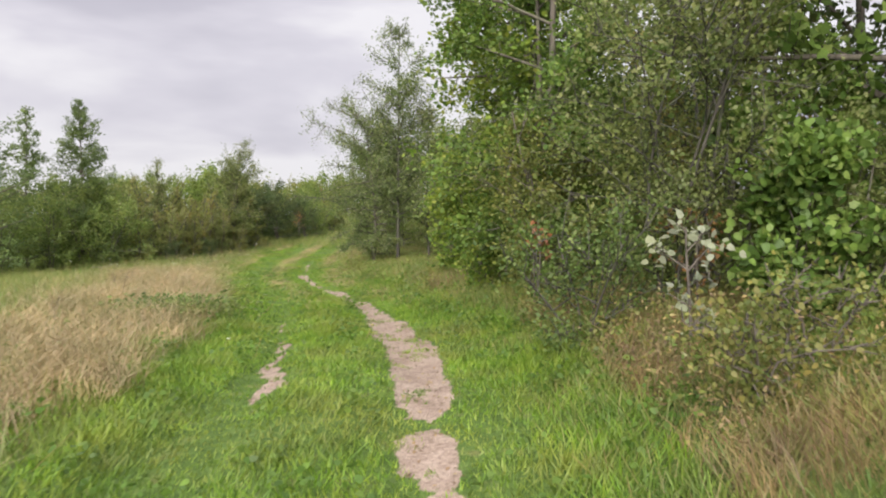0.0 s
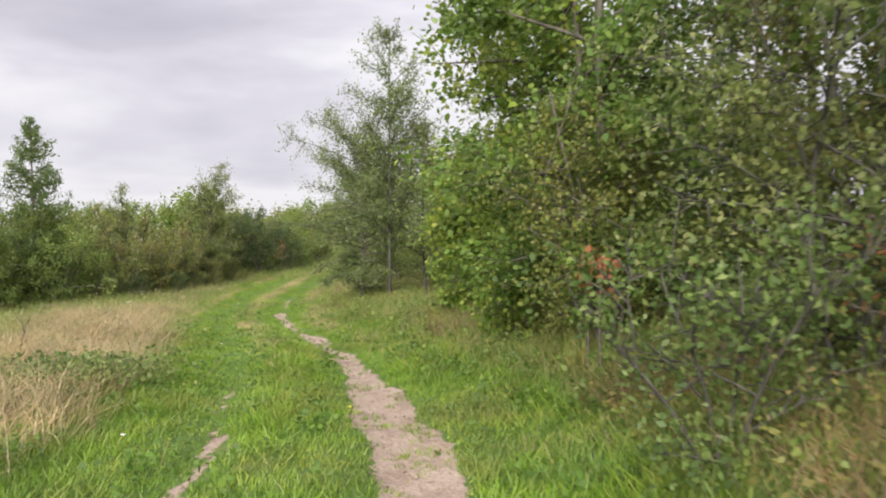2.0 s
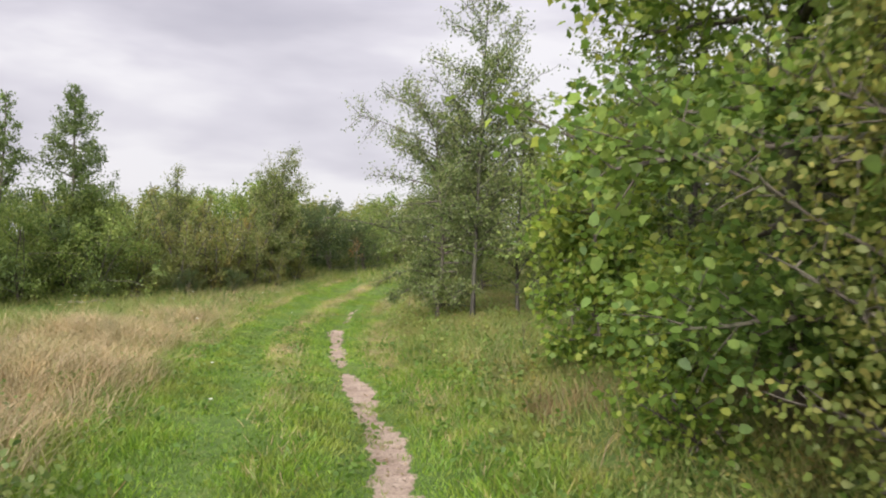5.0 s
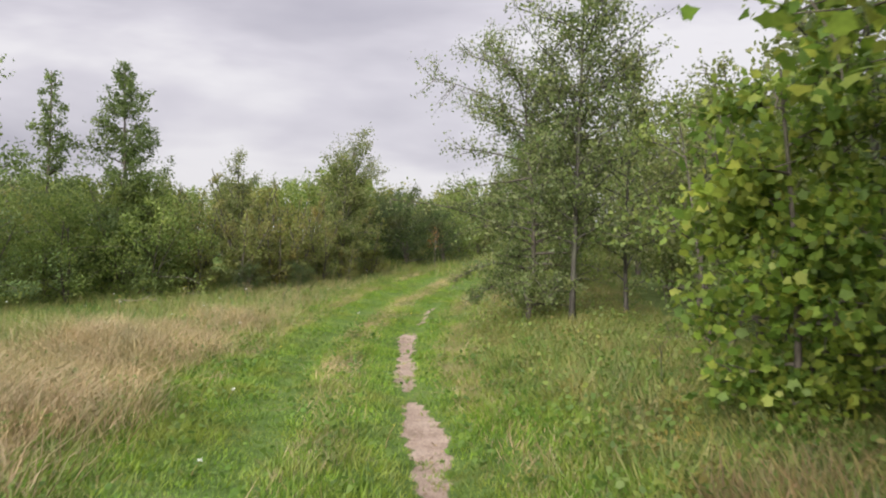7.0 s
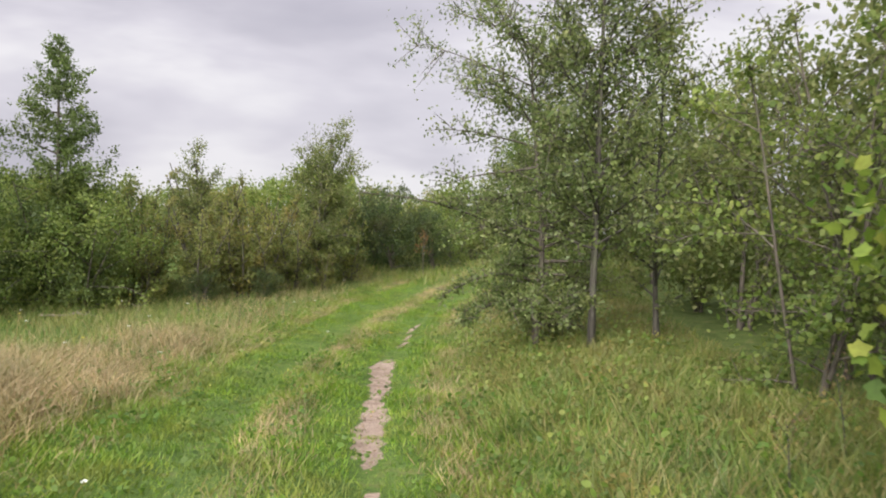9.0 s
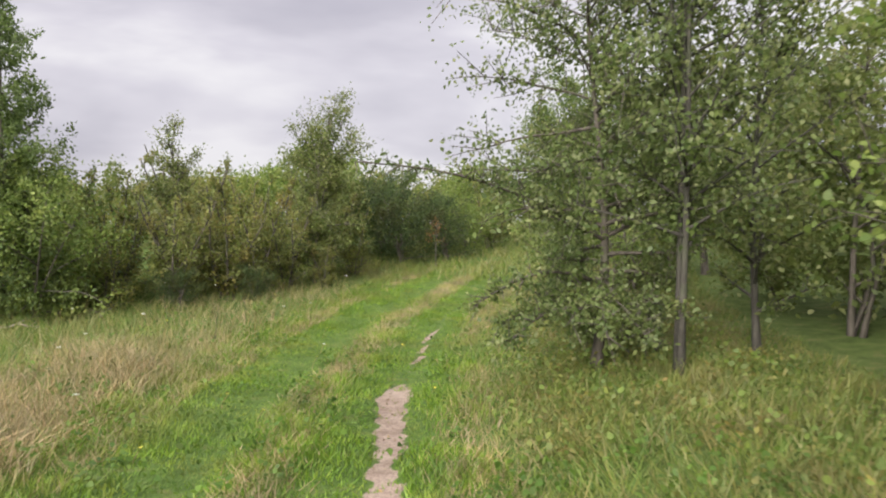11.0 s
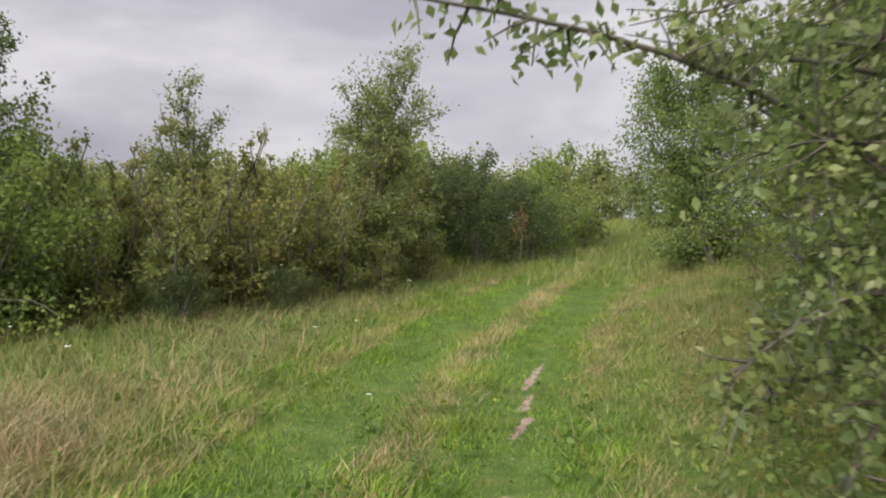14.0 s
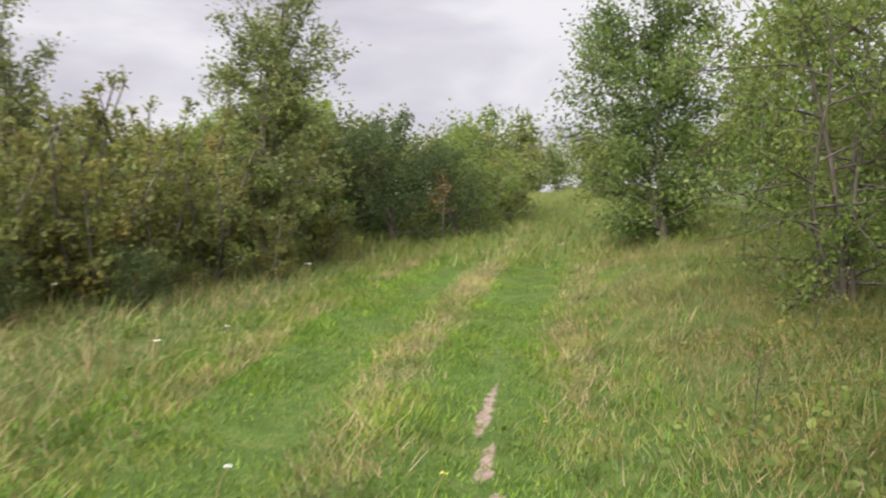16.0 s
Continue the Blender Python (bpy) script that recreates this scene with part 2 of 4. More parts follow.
# ---- mesh makers ----
def mesh_of(name, points, faces):
    """A mesh from an array of points and an array of faces that all have the same number of corners."""
    points, faces = np.asarray(points, np.float32).reshape(-1, 3), np.asarray(faces, np.int32)
    corners = faces.shape[1]
    me = bpy.data.meshes.new(name)
    me.vertices.add(len(points))
    me.vertices.foreach_set("co", points.ravel())
    me.loops.add(faces.size)
    me.loops.foreach_set("vertex_index", faces.ravel())
    me.polygons.add(len(faces))
    me.polygons.foreach_set("loop_start", np.arange(0, faces.size, corners, dtype=np.int32))
    me.update(calc_edges=True)
    return me


def part(name, me, material, parent, label="", smooth=False):
    ob = new(name, me)
    me.materials.append(material)
    if smooth:
        me.polygons.foreach_set("use_smooth", np.ones(len(me.polygons), bool))
    ob.parent = parent
    if label:
        tagged(ob, label)
    return ob


def tubes(lines, sides=6):
    """Tapered tubes. Each line: its points, and the radius at each of them."""
    all_points, all_faces, start = [], [], 0
    ring = np.linspace(0, 2 * np.pi, sides, endpoint=False)
    for line, radii in lines:
        line = np.asarray(line, float)
        along = np.gradient(line, axis=0)
        along /= np.linalg.norm(along, axis=1)[:, None] + 1e-9
        side = np.cross(along, (0.31, 0.87, 0.13))
        side /= np.linalg.norm(side, axis=1)[:, None] + 1e-9
        other = np.cross(along, side)
        around = side[:, None] * np.cos(ring)[:, None] + other[:, None] * np.sin(ring)[:, None]
        all_points.append((line[:, None] + around * np.asarray(radii)[:, None, None]).reshape(-1, 3))
        n = len(line)
        i, j = np.meshgrid(np.arange(n - 1), np.arange(sides), indexing="ij")
        k = (j + 1) % sides
        all_faces.append(start + np.stack([i * sides + j, i * sides + k, (i + 1) * sides + k, (i + 1) * sides + j], -1).reshape(-1, 4))
        start += n * sides
    return np.concatenate(all_points), np.concatenate(all_faces)


def unit(v):
    return v / (np.linalg.norm(v, axis=-1, keepdims=True) + 1e-9)


LOBES = {  # outlines of a leaf, along its length and across it
    "oval": ((0, 0), (0.42, 0.30), (1, 0), (0.42, -0.30)),
    "long": ((0, 0), (0.40, 0.16), (1, 0), (0.40, -0.16)),
    "broad": ((0, 0), (0.22, 0.34), (0.66, 0.30), (1, 0), (0.66, -0.30), (0.22, -0.34)),
    "lobed": ((0, 0), (0.06, 0.34), (0.28, 0.30), (0.55, 0.46), (0.70, 0.22), (1, 0), (0.70, -0.22), (0.55, -0.46), (0.28, -0.30), (0.06, -0.34)),
}


def leaves(rng, places, size, shape="oval", upward=0.5, hang=None):
    """One small folded blade at each place, turned at random, faces tending upward."""
    outline = np.array(LOBES[shape])
    n = len(places)
    normal = unit(rng.normal(size=(n, 3)) + (0, 0, upward))
    way = unit(np.cross(normal, rng.normal(size=(n, 3))))
    if hang is not None:
        way = unit(way + (0, 0, -hang))
        normal = unit(normal - way * np.sum(normal * way, 1)[:, None])
    across = np.cross(normal, way)
    s = size * rng.uniform(0.6, 1.25, n)[:, None, None]
    u, v = outline[:, 0][None, :, None], outline[:, 1][None, :, None]
    fold = np.abs(v) * rng.uniform(-0.1, 0.6, n)[:, None, None] - 0.18 * u * u
    points = places[:, None] + s * (way[:, None] * u + across[:, None] * v + normal[:, None] * fold)
    c = len(outline)
    return points.reshape(-1, 3), np.arange(n * c).reshape(n, c)


# ---- the lie of the land ----
WAY_Y = [-60, 0, 4.4, 5.7, 9.0, 12.4, 15.6, 18.2, 21.4, 23.1, 26.5, 29.6, 33.0, 37.7, 44.0, 52.0, 120.0]
WAY_X = [0.4, 0.1, -0.10, -0.12, -0.50, -1.2, -2.05, -2.95, -3.8, -4.12, -4.58, -4.82, -4.65, -4.45, -4.9, -5.6, -9.0]
RISE_Y = [-60, 0, 1.5, 2.9, 3.7, 4.4, 5.7, 9, 12.4, 15.6, 18, 21.4, 26, 32, 40, 60, 100, 400]
RISE_Z = [0, 0, 0, 0.04, 0.07, 0.18, 0.32, 0.33, 0.38, 0.42, 0.39, 0.35, 0.5, 0.9, 1.6, 2.9, 3.8, 4.5]


def track_x(y):
    return sum(np.interp(y + o, WAY_Y, WAY_X) for o in (-1.2, -0.6, 0, 0.6, 1.2)) / 5


def smooth_step(a, b, v):
    s = np.clip((v - a) / (b - a), 0, 1)
    return s * s * (3 - 2 * s)


WAVES = np.random.default_rng(5).normal(size=(24, 3))


def ripple(x, y, size):
    """Uneven waves, about -1 to 1, of that size in metres."""
    total = 0
    for a, b, c in WAVES:
        total = total + np.sin((a * x + b * y) * 2.2 / size + c * 9)
    return total / 6.0


def ground_z(x, y):
    x, y = np.asarray(x, float), np.asarray(y, float)
    z = sum(np.interp(y + o, RISE_Y, RISE_Z) for o in (-0.8, -0.4, 0, 0.4, 0.8)) / 5
    d = x - track_x(y)
    z = z + 0.36 * smooth_step(0.45, 2.4, d) + 0.10 * smooth_step(-2.3, -4.0, d)
    worn = 1 - 0.5 * smooth_step(20, 30, y)
    z = z - worn * (0.055 * np.exp(-(d / 0.30) ** 2) + 0.045 * np.exp(-((d + 1.36) / 0.28) ** 2))
    near = np.exp(-((y - 18) / 40) ** 2 - (d / 25) ** 2)
    return z + near * (0.035 * ripple(x, y, 1.6) + 0.012 * ripple(y, x, 0.4)) + (1 - near) * 0.25 * ripple(x, y, 22)


SPOT_Y = [4.0, 4.25, 4.8, 5.1, 5.5, 7.5, 9.6, 11.0, 12.6, 13.6, 14.4, 15.2, 16.2, 17.0, 17.6, 18.3, 19.6, 20.4, 21.2, 22.4, 23.1, 23.5, 24.4, 25.0, 26.6, 27.4, 29.5, 31]
SPOT_W = [0.0, 0.27, 0.30, 0.0, 0.34, 0.54, 0.58, 0.38, 0.28, 0.28, 0.18, 0.26, 0.28, 0.22, 0.0, 0.22, 0.26, 0.12, 0.26, 0.30, 0.24, 0.03, 0.06, 0.10, 0.10, 0.06, 0.05, 0.02]
LEFT_Y = [3.0, 4.0, 5.6, 5.9, 7.0, 7.6, 8.7, 9.2, 10.6, 11.4, 30]
LEFT_W = [0.06, 0.02, 0.03, 0.15, 0.17, 0.08, 0.14, 0.04, 0.10, 0.02, 0.0]


def bareness(x, y):
    """0 on turf, 1 where the ruts are worn to the sand."""
    d = x - track_x(y) + (0.07 - 0.04 * smooth_step(22, 24, y)) * ripple(x, y, 0.9)
    right = np.interp(y, SPOT_Y, SPOT_W, 0.25, 0) / 2
    left = np.interp(y, LEFT_Y, LEFT_W, 0.1, 0) / 2
    a = 1 - smooth_step(0.65, 1.35, np.abs(d) / (right + 0.005)) if np.ndim(d) else 0
    b = 1 - smooth_step(0.65, 1.35, np.abs(d + 1.36 - 0.14 * (1 - smooth_step(5.5, 9.5, y))) / (left + 0.005)) if np.ndim(d) else 0
    far = 0.8 * np.exp(-((x + 4.4) / 0.2) ** 2 - ((y - 37.6) / 0.4) ** 2)
    return np.maximum(np.maximum(a * np.minimum(1, right * 16), b * np.minimum(1, left * 14)), far)


def build_ground():
    near_x, near_y = np.arange(-10, 4.01, 0.11), np.arange(2, 36.01, 0.11)
    xs = np.concatenate([-10 - np.geomspace(0.3, 900, 34)[::-1], near_x, 4 + np.geomspace(0.3, 900, 34)])
    ys = np.concatenate([2 - np.geomspace(0.3, 400, 24)[::-1], near_y, 36 + np.geomspace(0.3, 1400, 44)])
    gx, gy = np.meshgrid(xs, ys, indexing="ij")
    points = np.stack([gx, gy, ground_z(gx, gy)], -1).reshape(-1, 3)
    index = np.arange(gx.size).reshape(gx.shape)
    faces = np.stack([index[:-1, :-1], index[1:, :-1], index[1:, 1:], index[:-1, 1:]], -1).reshape(-1, 4)
    me = mesh_of("ground", points, faces)
    me.attributes.new("bare", "FLOAT", "POINT").data.foreach_set("value", bareness(gx, gy).ravel().astype(np.float32))
    d = gx - track_x(gy)
    dry = smooth_step(-2.3, -2.9, d) * (1 - smooth_step(-4.3, -5.4, d)) * (1 - 0.85 * smooth_step(18, 27, gy))
    dry = np.maximum(dry, 0.12 * smooth_step(0.9, 1.8, d))
    me.attributes.new("dry", "FLOAT", "POINT").data.foreach_set("value", dry.ravel().astype(np.float32))
    ob = part("ground", me, SOIL, None, smooth=True)
    tagged(ob, "rolling meadow ground with two worn sandy wheel ruts", "ground", kind="structure")


build_ground()


# ---- trees and shrubs ----
FORMS = {
    "round": lambda f: np.sin(np.pi * np.clip(f * 0.86 + 0.12, 0, 1)) ** 0.7,
    "cone": lambda f: 1.02 - 0.92 * f,
    "plume": lambda f: 0.72 + 0.3 * np.sin(np.pi * np.clip(f, 0, 1)) - 0.35 * f ** 6,
    "fan": lambda f: 0.55 + 0.45 * np.sin(np.pi * np.clip(f, 0, 1)),
    "vase": lambda f: 0.5 + 0.55 * f,
    "spire": lambda f: 0.62 - 0.5 * f,
}


def plant(name, seed, x, y, height, radius, low, label, leaf, bark=BARK, stems=1, limbs=18, twigs=9, per_twig=30, size=0.07,
          shape="oval", form="round", rise=25, droop=0.1, thick=0.05, spread=0.35, fuzz=0.09, upward=0.5, hang=None, category="tree", reach=(), group="",
          sway=(0, 0), lite=False):
    """A tree or shrub: stems, limbs that fork into twigs, and leaves along the twigs. sway: the side to which its limbs are longer."""
    rng = np.random.default_rng(seed)
    root = new(name)
    root.empty_display_size = 0.2
    root.location = (x, y, float(ground_z(np.array([x]), np.array([y]))[0]) - 0.02)
    tagged(root, label, category, group)
    fine, spots = [], []
    for s in range(stems):
        wood, boughs = [], []
        turn = s * 2.4 + rng.uniform(0, 6)
        out = spread * radius * (0 if stems == 1 else rng.uniform(0.5, 1.1))
        tall = height * (1 if s == 0 else rng.uniform(0.72, 0.97))
        f = np.linspace(0, 1, 8)
        bend = rng.normal(size=2) * 0.05 * radius
        foot = np.array([np.cos(turn), np.sin(turn)]) * (0.02 + 0.12 * out)
        line = np.stack([foot[0] + np.cos(turn) * out * f ** 1.3 + bend[0] * np.sin(5 * f), foot[1] + np.sin(turn) * out * f ** 1.3 + bend[1] * np.sin(4 * f), tall * f - 0.06], -1)
        girth = thick * (1 if s == 0 else 0.75) * (1 - 0.9 * f) + 0.006
        girth[0] *= 1.35
        wood.append((line, girth))
        for i in range(max(4, limbs // stems)):
            g = (i + rng.uniform(0, 1)) / max(4, limbs // stems)
            h = low + (0.985 - low) * g
            base = np.array([np.interp(h, f, line[:, k]) for k in range(3)])
            turn_l = i * 2.4 + s + rng.normal() * 0.4
            flat = np.array([np.cos(turn_l), np.sin(turn_l)])
            length = radius * float(FORMS[form](g)) * rng.uniform(0.7, 1.15) * (1 + flat[0] * sway[0] + flat[1] * sway[1])
            up = radians(rise + 30 * g + rng.normal() * 12)
            q = np.linspace(0, 1, 6)
            limb = np.stack([base[0] + flat[0] * q * length * np.cos(up), base[1] + flat[1] * q * length * np.cos(up),
                             base[2] + q * length * np.sin(up) - droop * length * q ** 2], -1) + np.cumsum(rng.normal(size=(6, 3)), 0) * 0.022 * length * q[:, None]
            bough = (limb, np.interp(h, f, girth) * 0.5 * (1 - 0.85 * q) + 0.003)
            if not lite and length > 0.7 * radius and len(boughs) < 5:
                boughs.append(bough)
            elif not lite or i % 2 == 0:
                wood.append(bough)
            grow_twigs(rng, limb, length, twigs, per_twig * float(np.clip(2.2 * length / radius, 0.12, 1.15)), fuzz * min(1.0, 0.35 + length / radius), fine, spots)
        if s == 0:
            for end, rise_at in reach:
                q = np.linspace(0, 1, 9)
                base = np.array([0, 0, rise_at])
                limb = base + (np.array(end) - base) * q[:, None] + np.stack([0 * q, 0 * q, 0.18 * np.sin(np.pi * q)], -1)
                wood.append((limb, 0.018 * (1 - 0.85 * q) + 0.003))
                grow_twigs(rng, limb, 0.6, twigs * 2, per_twig * 0.6, fuzz * 0.5, fine, spots)
        bole = part("trunk" if stems == 1 else "stem", mesh_of("trunk", *tubes(wood, 4 if lite else 6)), bark, root, smooth=True)
        for bough in boughs:
            part("limb", mesh_of("limb", *tubes([bough], 6)), bark, bole, smooth=True)
    if not lite:
        tagged(part("brushwood", mesh_of("brushwood", *tubes(fine, 3)), bark, root), kind="stuff")
    places = np.concatenate(spots)
    places = places[places[:, 2] > 0.05]
    part("crown", mesh_of("crown", *leaves(rng, places, size, shape, upward, hang)), leaf, root)
    return root


def grow_twigs(rng, limb, length, twigs, per_twig, fuzz, fine, spots):
    q = np.linspace(0, 1, len(limb))
    ahead = limb[-1] - limb[0]
    for k in range(twigs):
        at = rng.uniform(0.22, 1.0) if k else 1.0
        start = np.array([np.interp(at, q, limb[:, c]) for c in range(3)])
        way = unit(unit(ahead) * 0.6 + rng.normal(size=3) * 0.6 + (0, 0, 0.12))
        span = length * rng.uniform(0.18, 0.42)
        r = np.linspace(0, 1, 3)
        twig = start + way * span * r[:, None] + rng.normal(size=(3, 3)) * 0.04 * span * r[:, None]
        fine.append((twig, 0.006 * (1 - 0.8 * r) + 0.0015))
        n = max(3, int(per_twig * rng.uniform(0.5, 1.4)))
        w = rng.uniform(0.0, 1.12, n)[:, None]
        spots.append(start + way * span * w + rng.normal(size=(n, 3)) * fuzz)


def repeat(ob, rng, spots, group):
    tagged(ob, group=group)
    for x, y, s in spots:
        m = Matrix.LocRotScale((x, y, float(ground_z(np.array([x]), np.array([y]))[0]) - 0.02), Euler((0, 0, rng.uniform(0, 6.28))), (s, s, s * rng.uniform(0.9, 1.1)))
        copy_thing(ob, m)


def right_thicket():
    plant("oak_tree", 11, 4.15, 6.9, 7.5, 2.6, 0.05, "dark green oak with large lobed leaves in a roadside thicket", GREEN, limbs=32, twigs=12, per_twig=32, size=0.105, shape="lobed", thick=0.09, fuzz=0.12)
    plant("hazel_shrub", 12, 3.15, 8.9, 6.8, 1.75, 0.10, "tall olive hazel with many bare grey stems and browning leaves", RUSTY, BARK_PALE, stems=6, limbs=48, twigs=13, per_twig=34, size=0.054, rise=35, thick=0.028, spread=0.8, category="shrub")
    plant("blackthorn_shrub", 13, 2.15, 7.4, 3.6, 1.45, 0.10, "tangled olive-grey thorn shrub with sparse small leaves", OLIVE, BARK_DARK, stems=5, limbs=42, twigs=13, per_twig=34, size=0.05, rise=25, thick=0.018, spread=0.7, category="shrub")
    plant("maple_tree", 14, 1.6, 12.95, 7.2, 1.8, 0.07, "bright green maple with large lobed leaves beside the track", MAPLE, limbs=60, twigs=15, per_twig=26, size=0.085, shape="lobed", sway=(-0.05, 0.0), thick=0.085, rise=-5, fuzz=0.10, upward=1.3)
    plant("plum_tree", 15, 1.75, 10.9, 6.8, 1.7, 0.08, "dense green tree with reddish-brown leaf tips", GREEN, stems=2, limbs=48, twigs=13, per_twig=40, size=0.068, shape="broad", rise=-2, thick=0.07, fuzz=0.09, upward=1.2)
    plant("alder_tree", 29, 1.55, 16.7, 6.4, 1.15, 0.12, "slender grey-green tree with dark stems behind the maple", PEAR, BARK_DARK, stems=2, limbs=44, twigs=11, per_twig=26, size=0.066, rise=15, thick=0.05, spread=0.4, fuzz=0.09)
    plant("hawthorn_shrub", 16, 1.35, 9.9, 2.4, 0.72, 0.12, "low yellowish hawthorn shrub with fine leaves", WILLOW, stems=4, limbs=30, twigs=11, per_twig=30, size=0.04, shape="broad", rise=20, thick=0.025, spread=0.7, category="shrub")
    plant("young_oak", 17, 1.08, 9.5, 1.2, 0.4, 0.4, "slim oak sapling with green leaves", GREEN, BARK, limbs=7, twigs=4, per_twig=9, size=0.06, shape="lobed", thick=0.008, fuzz=0.04, category="sapling")
    plant("orange_oak_sapling", 18, 1.12, 9.0, 1.0, 0.2, 0.72, "small oak sapling with bright orange autumn leaves", ORANGE, limbs=6, twigs=3, per_twig=5, size=0.052, shape="lobed", thick=0.005, fuzz=0.03, category="sapling")
    plant("whitebeam_sapling", 19, 1.72, 5.45, 1.0, 0.30, 0.30, "young whitebeam with pale felted leaves in dry weeds", PALE, limbs=7, twigs=3, per_twig=5, size=0.07, shape="broad", thick=0.010, fuzz=0.05, category="sapling")
    plant("rust_leaved_sapling", 28, 2.15, 6.7, 1.0, 0.3, 0.4, "young sapling with rusty brown leaves in the weeds", RUST, limbs=8, twigs=4, per_twig=7, size=0.045, shape="broad", thick=0.007, fuzz=0.05, category="sapling")
    plant("bramble_bush", 20, 1.15, 6.65, 1.1, 0.75, 0.05, "low grey-green bramble bush with bare brown twigs", BUSH, BARK_DARK, stems=5, limbs=26, twigs=8, per_twig=18, size=0.045, rise=25, thick=0.006, spread=0.8, category="shrub")
    plant("rowan_shrub", 21, 2.75, 6.2, 1.5, 0.65, 0.1, "leafy green shrub at the thicket's edge", GREEN, stems=3, limbs=20, twigs=9, per_twig=22, size=0.08, shape="broad", thick=0.018, spread=0.6, category="shrub")
    plant("dogwood_shrub", 22, 0.75, 12.0, 0.8, 0.45, 0.05, "small light green shrub in tall grass", MAPLE, stems=4, limbs=18, twigs=6, per_twig=14, size=0.06, shape="broad", thick=0.008, spread=0.7, category="shrub")
    plant("field_maple_shrub", 23, 0.5, 15.2, 2.3, 0.7, 0.10, "light green maple shrub hanging over the grass", MAPLE, stems=3, limbs=34, twigs=10, per_twig=18, size=0.075, shape="lobed", form="fan", rise=0, droop=0.15, thick=0.022, spread=0.6, category="shrub")
    plant("guelder_shrub", 24, 1.2, 16.4, 1.2, 0.7, 0.05, "low shrub with brown-tinged leaves", RUSTY, stems=4, limbs=20, twigs=7, per_twig=16, size=0.06, shape="broad", thick=0.010, spread=0.8, category="shrub")
    plant("spindle_shrub", 26, 2.3, 4.9, 0.75, 0.42, 0.05, "low yellow-green shrub among dry brown weeds", WILLOW, stems=4, limbs=20, twigs=6, per_twig=7, size=0.038, shape="broad", thick=0.007, spread=0.8, category="shrub")
    plant("spindle_shrub", 27, 1.75, 4.35, 0.6, 0.4, 0.05, "low rusty shrub among dry brown weeds", RUSTY, stems=4, limbs=18, twigs=6, per_twig=11, size=0.04, shape="broad", thick=0.006, spread=0.8, category="shrub")
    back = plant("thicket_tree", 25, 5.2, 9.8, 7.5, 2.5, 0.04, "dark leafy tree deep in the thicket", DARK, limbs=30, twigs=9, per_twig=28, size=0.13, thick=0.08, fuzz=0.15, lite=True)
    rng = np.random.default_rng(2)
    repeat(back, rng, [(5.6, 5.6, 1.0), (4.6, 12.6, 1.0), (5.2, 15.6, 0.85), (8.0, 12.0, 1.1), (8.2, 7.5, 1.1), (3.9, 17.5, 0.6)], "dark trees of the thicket")


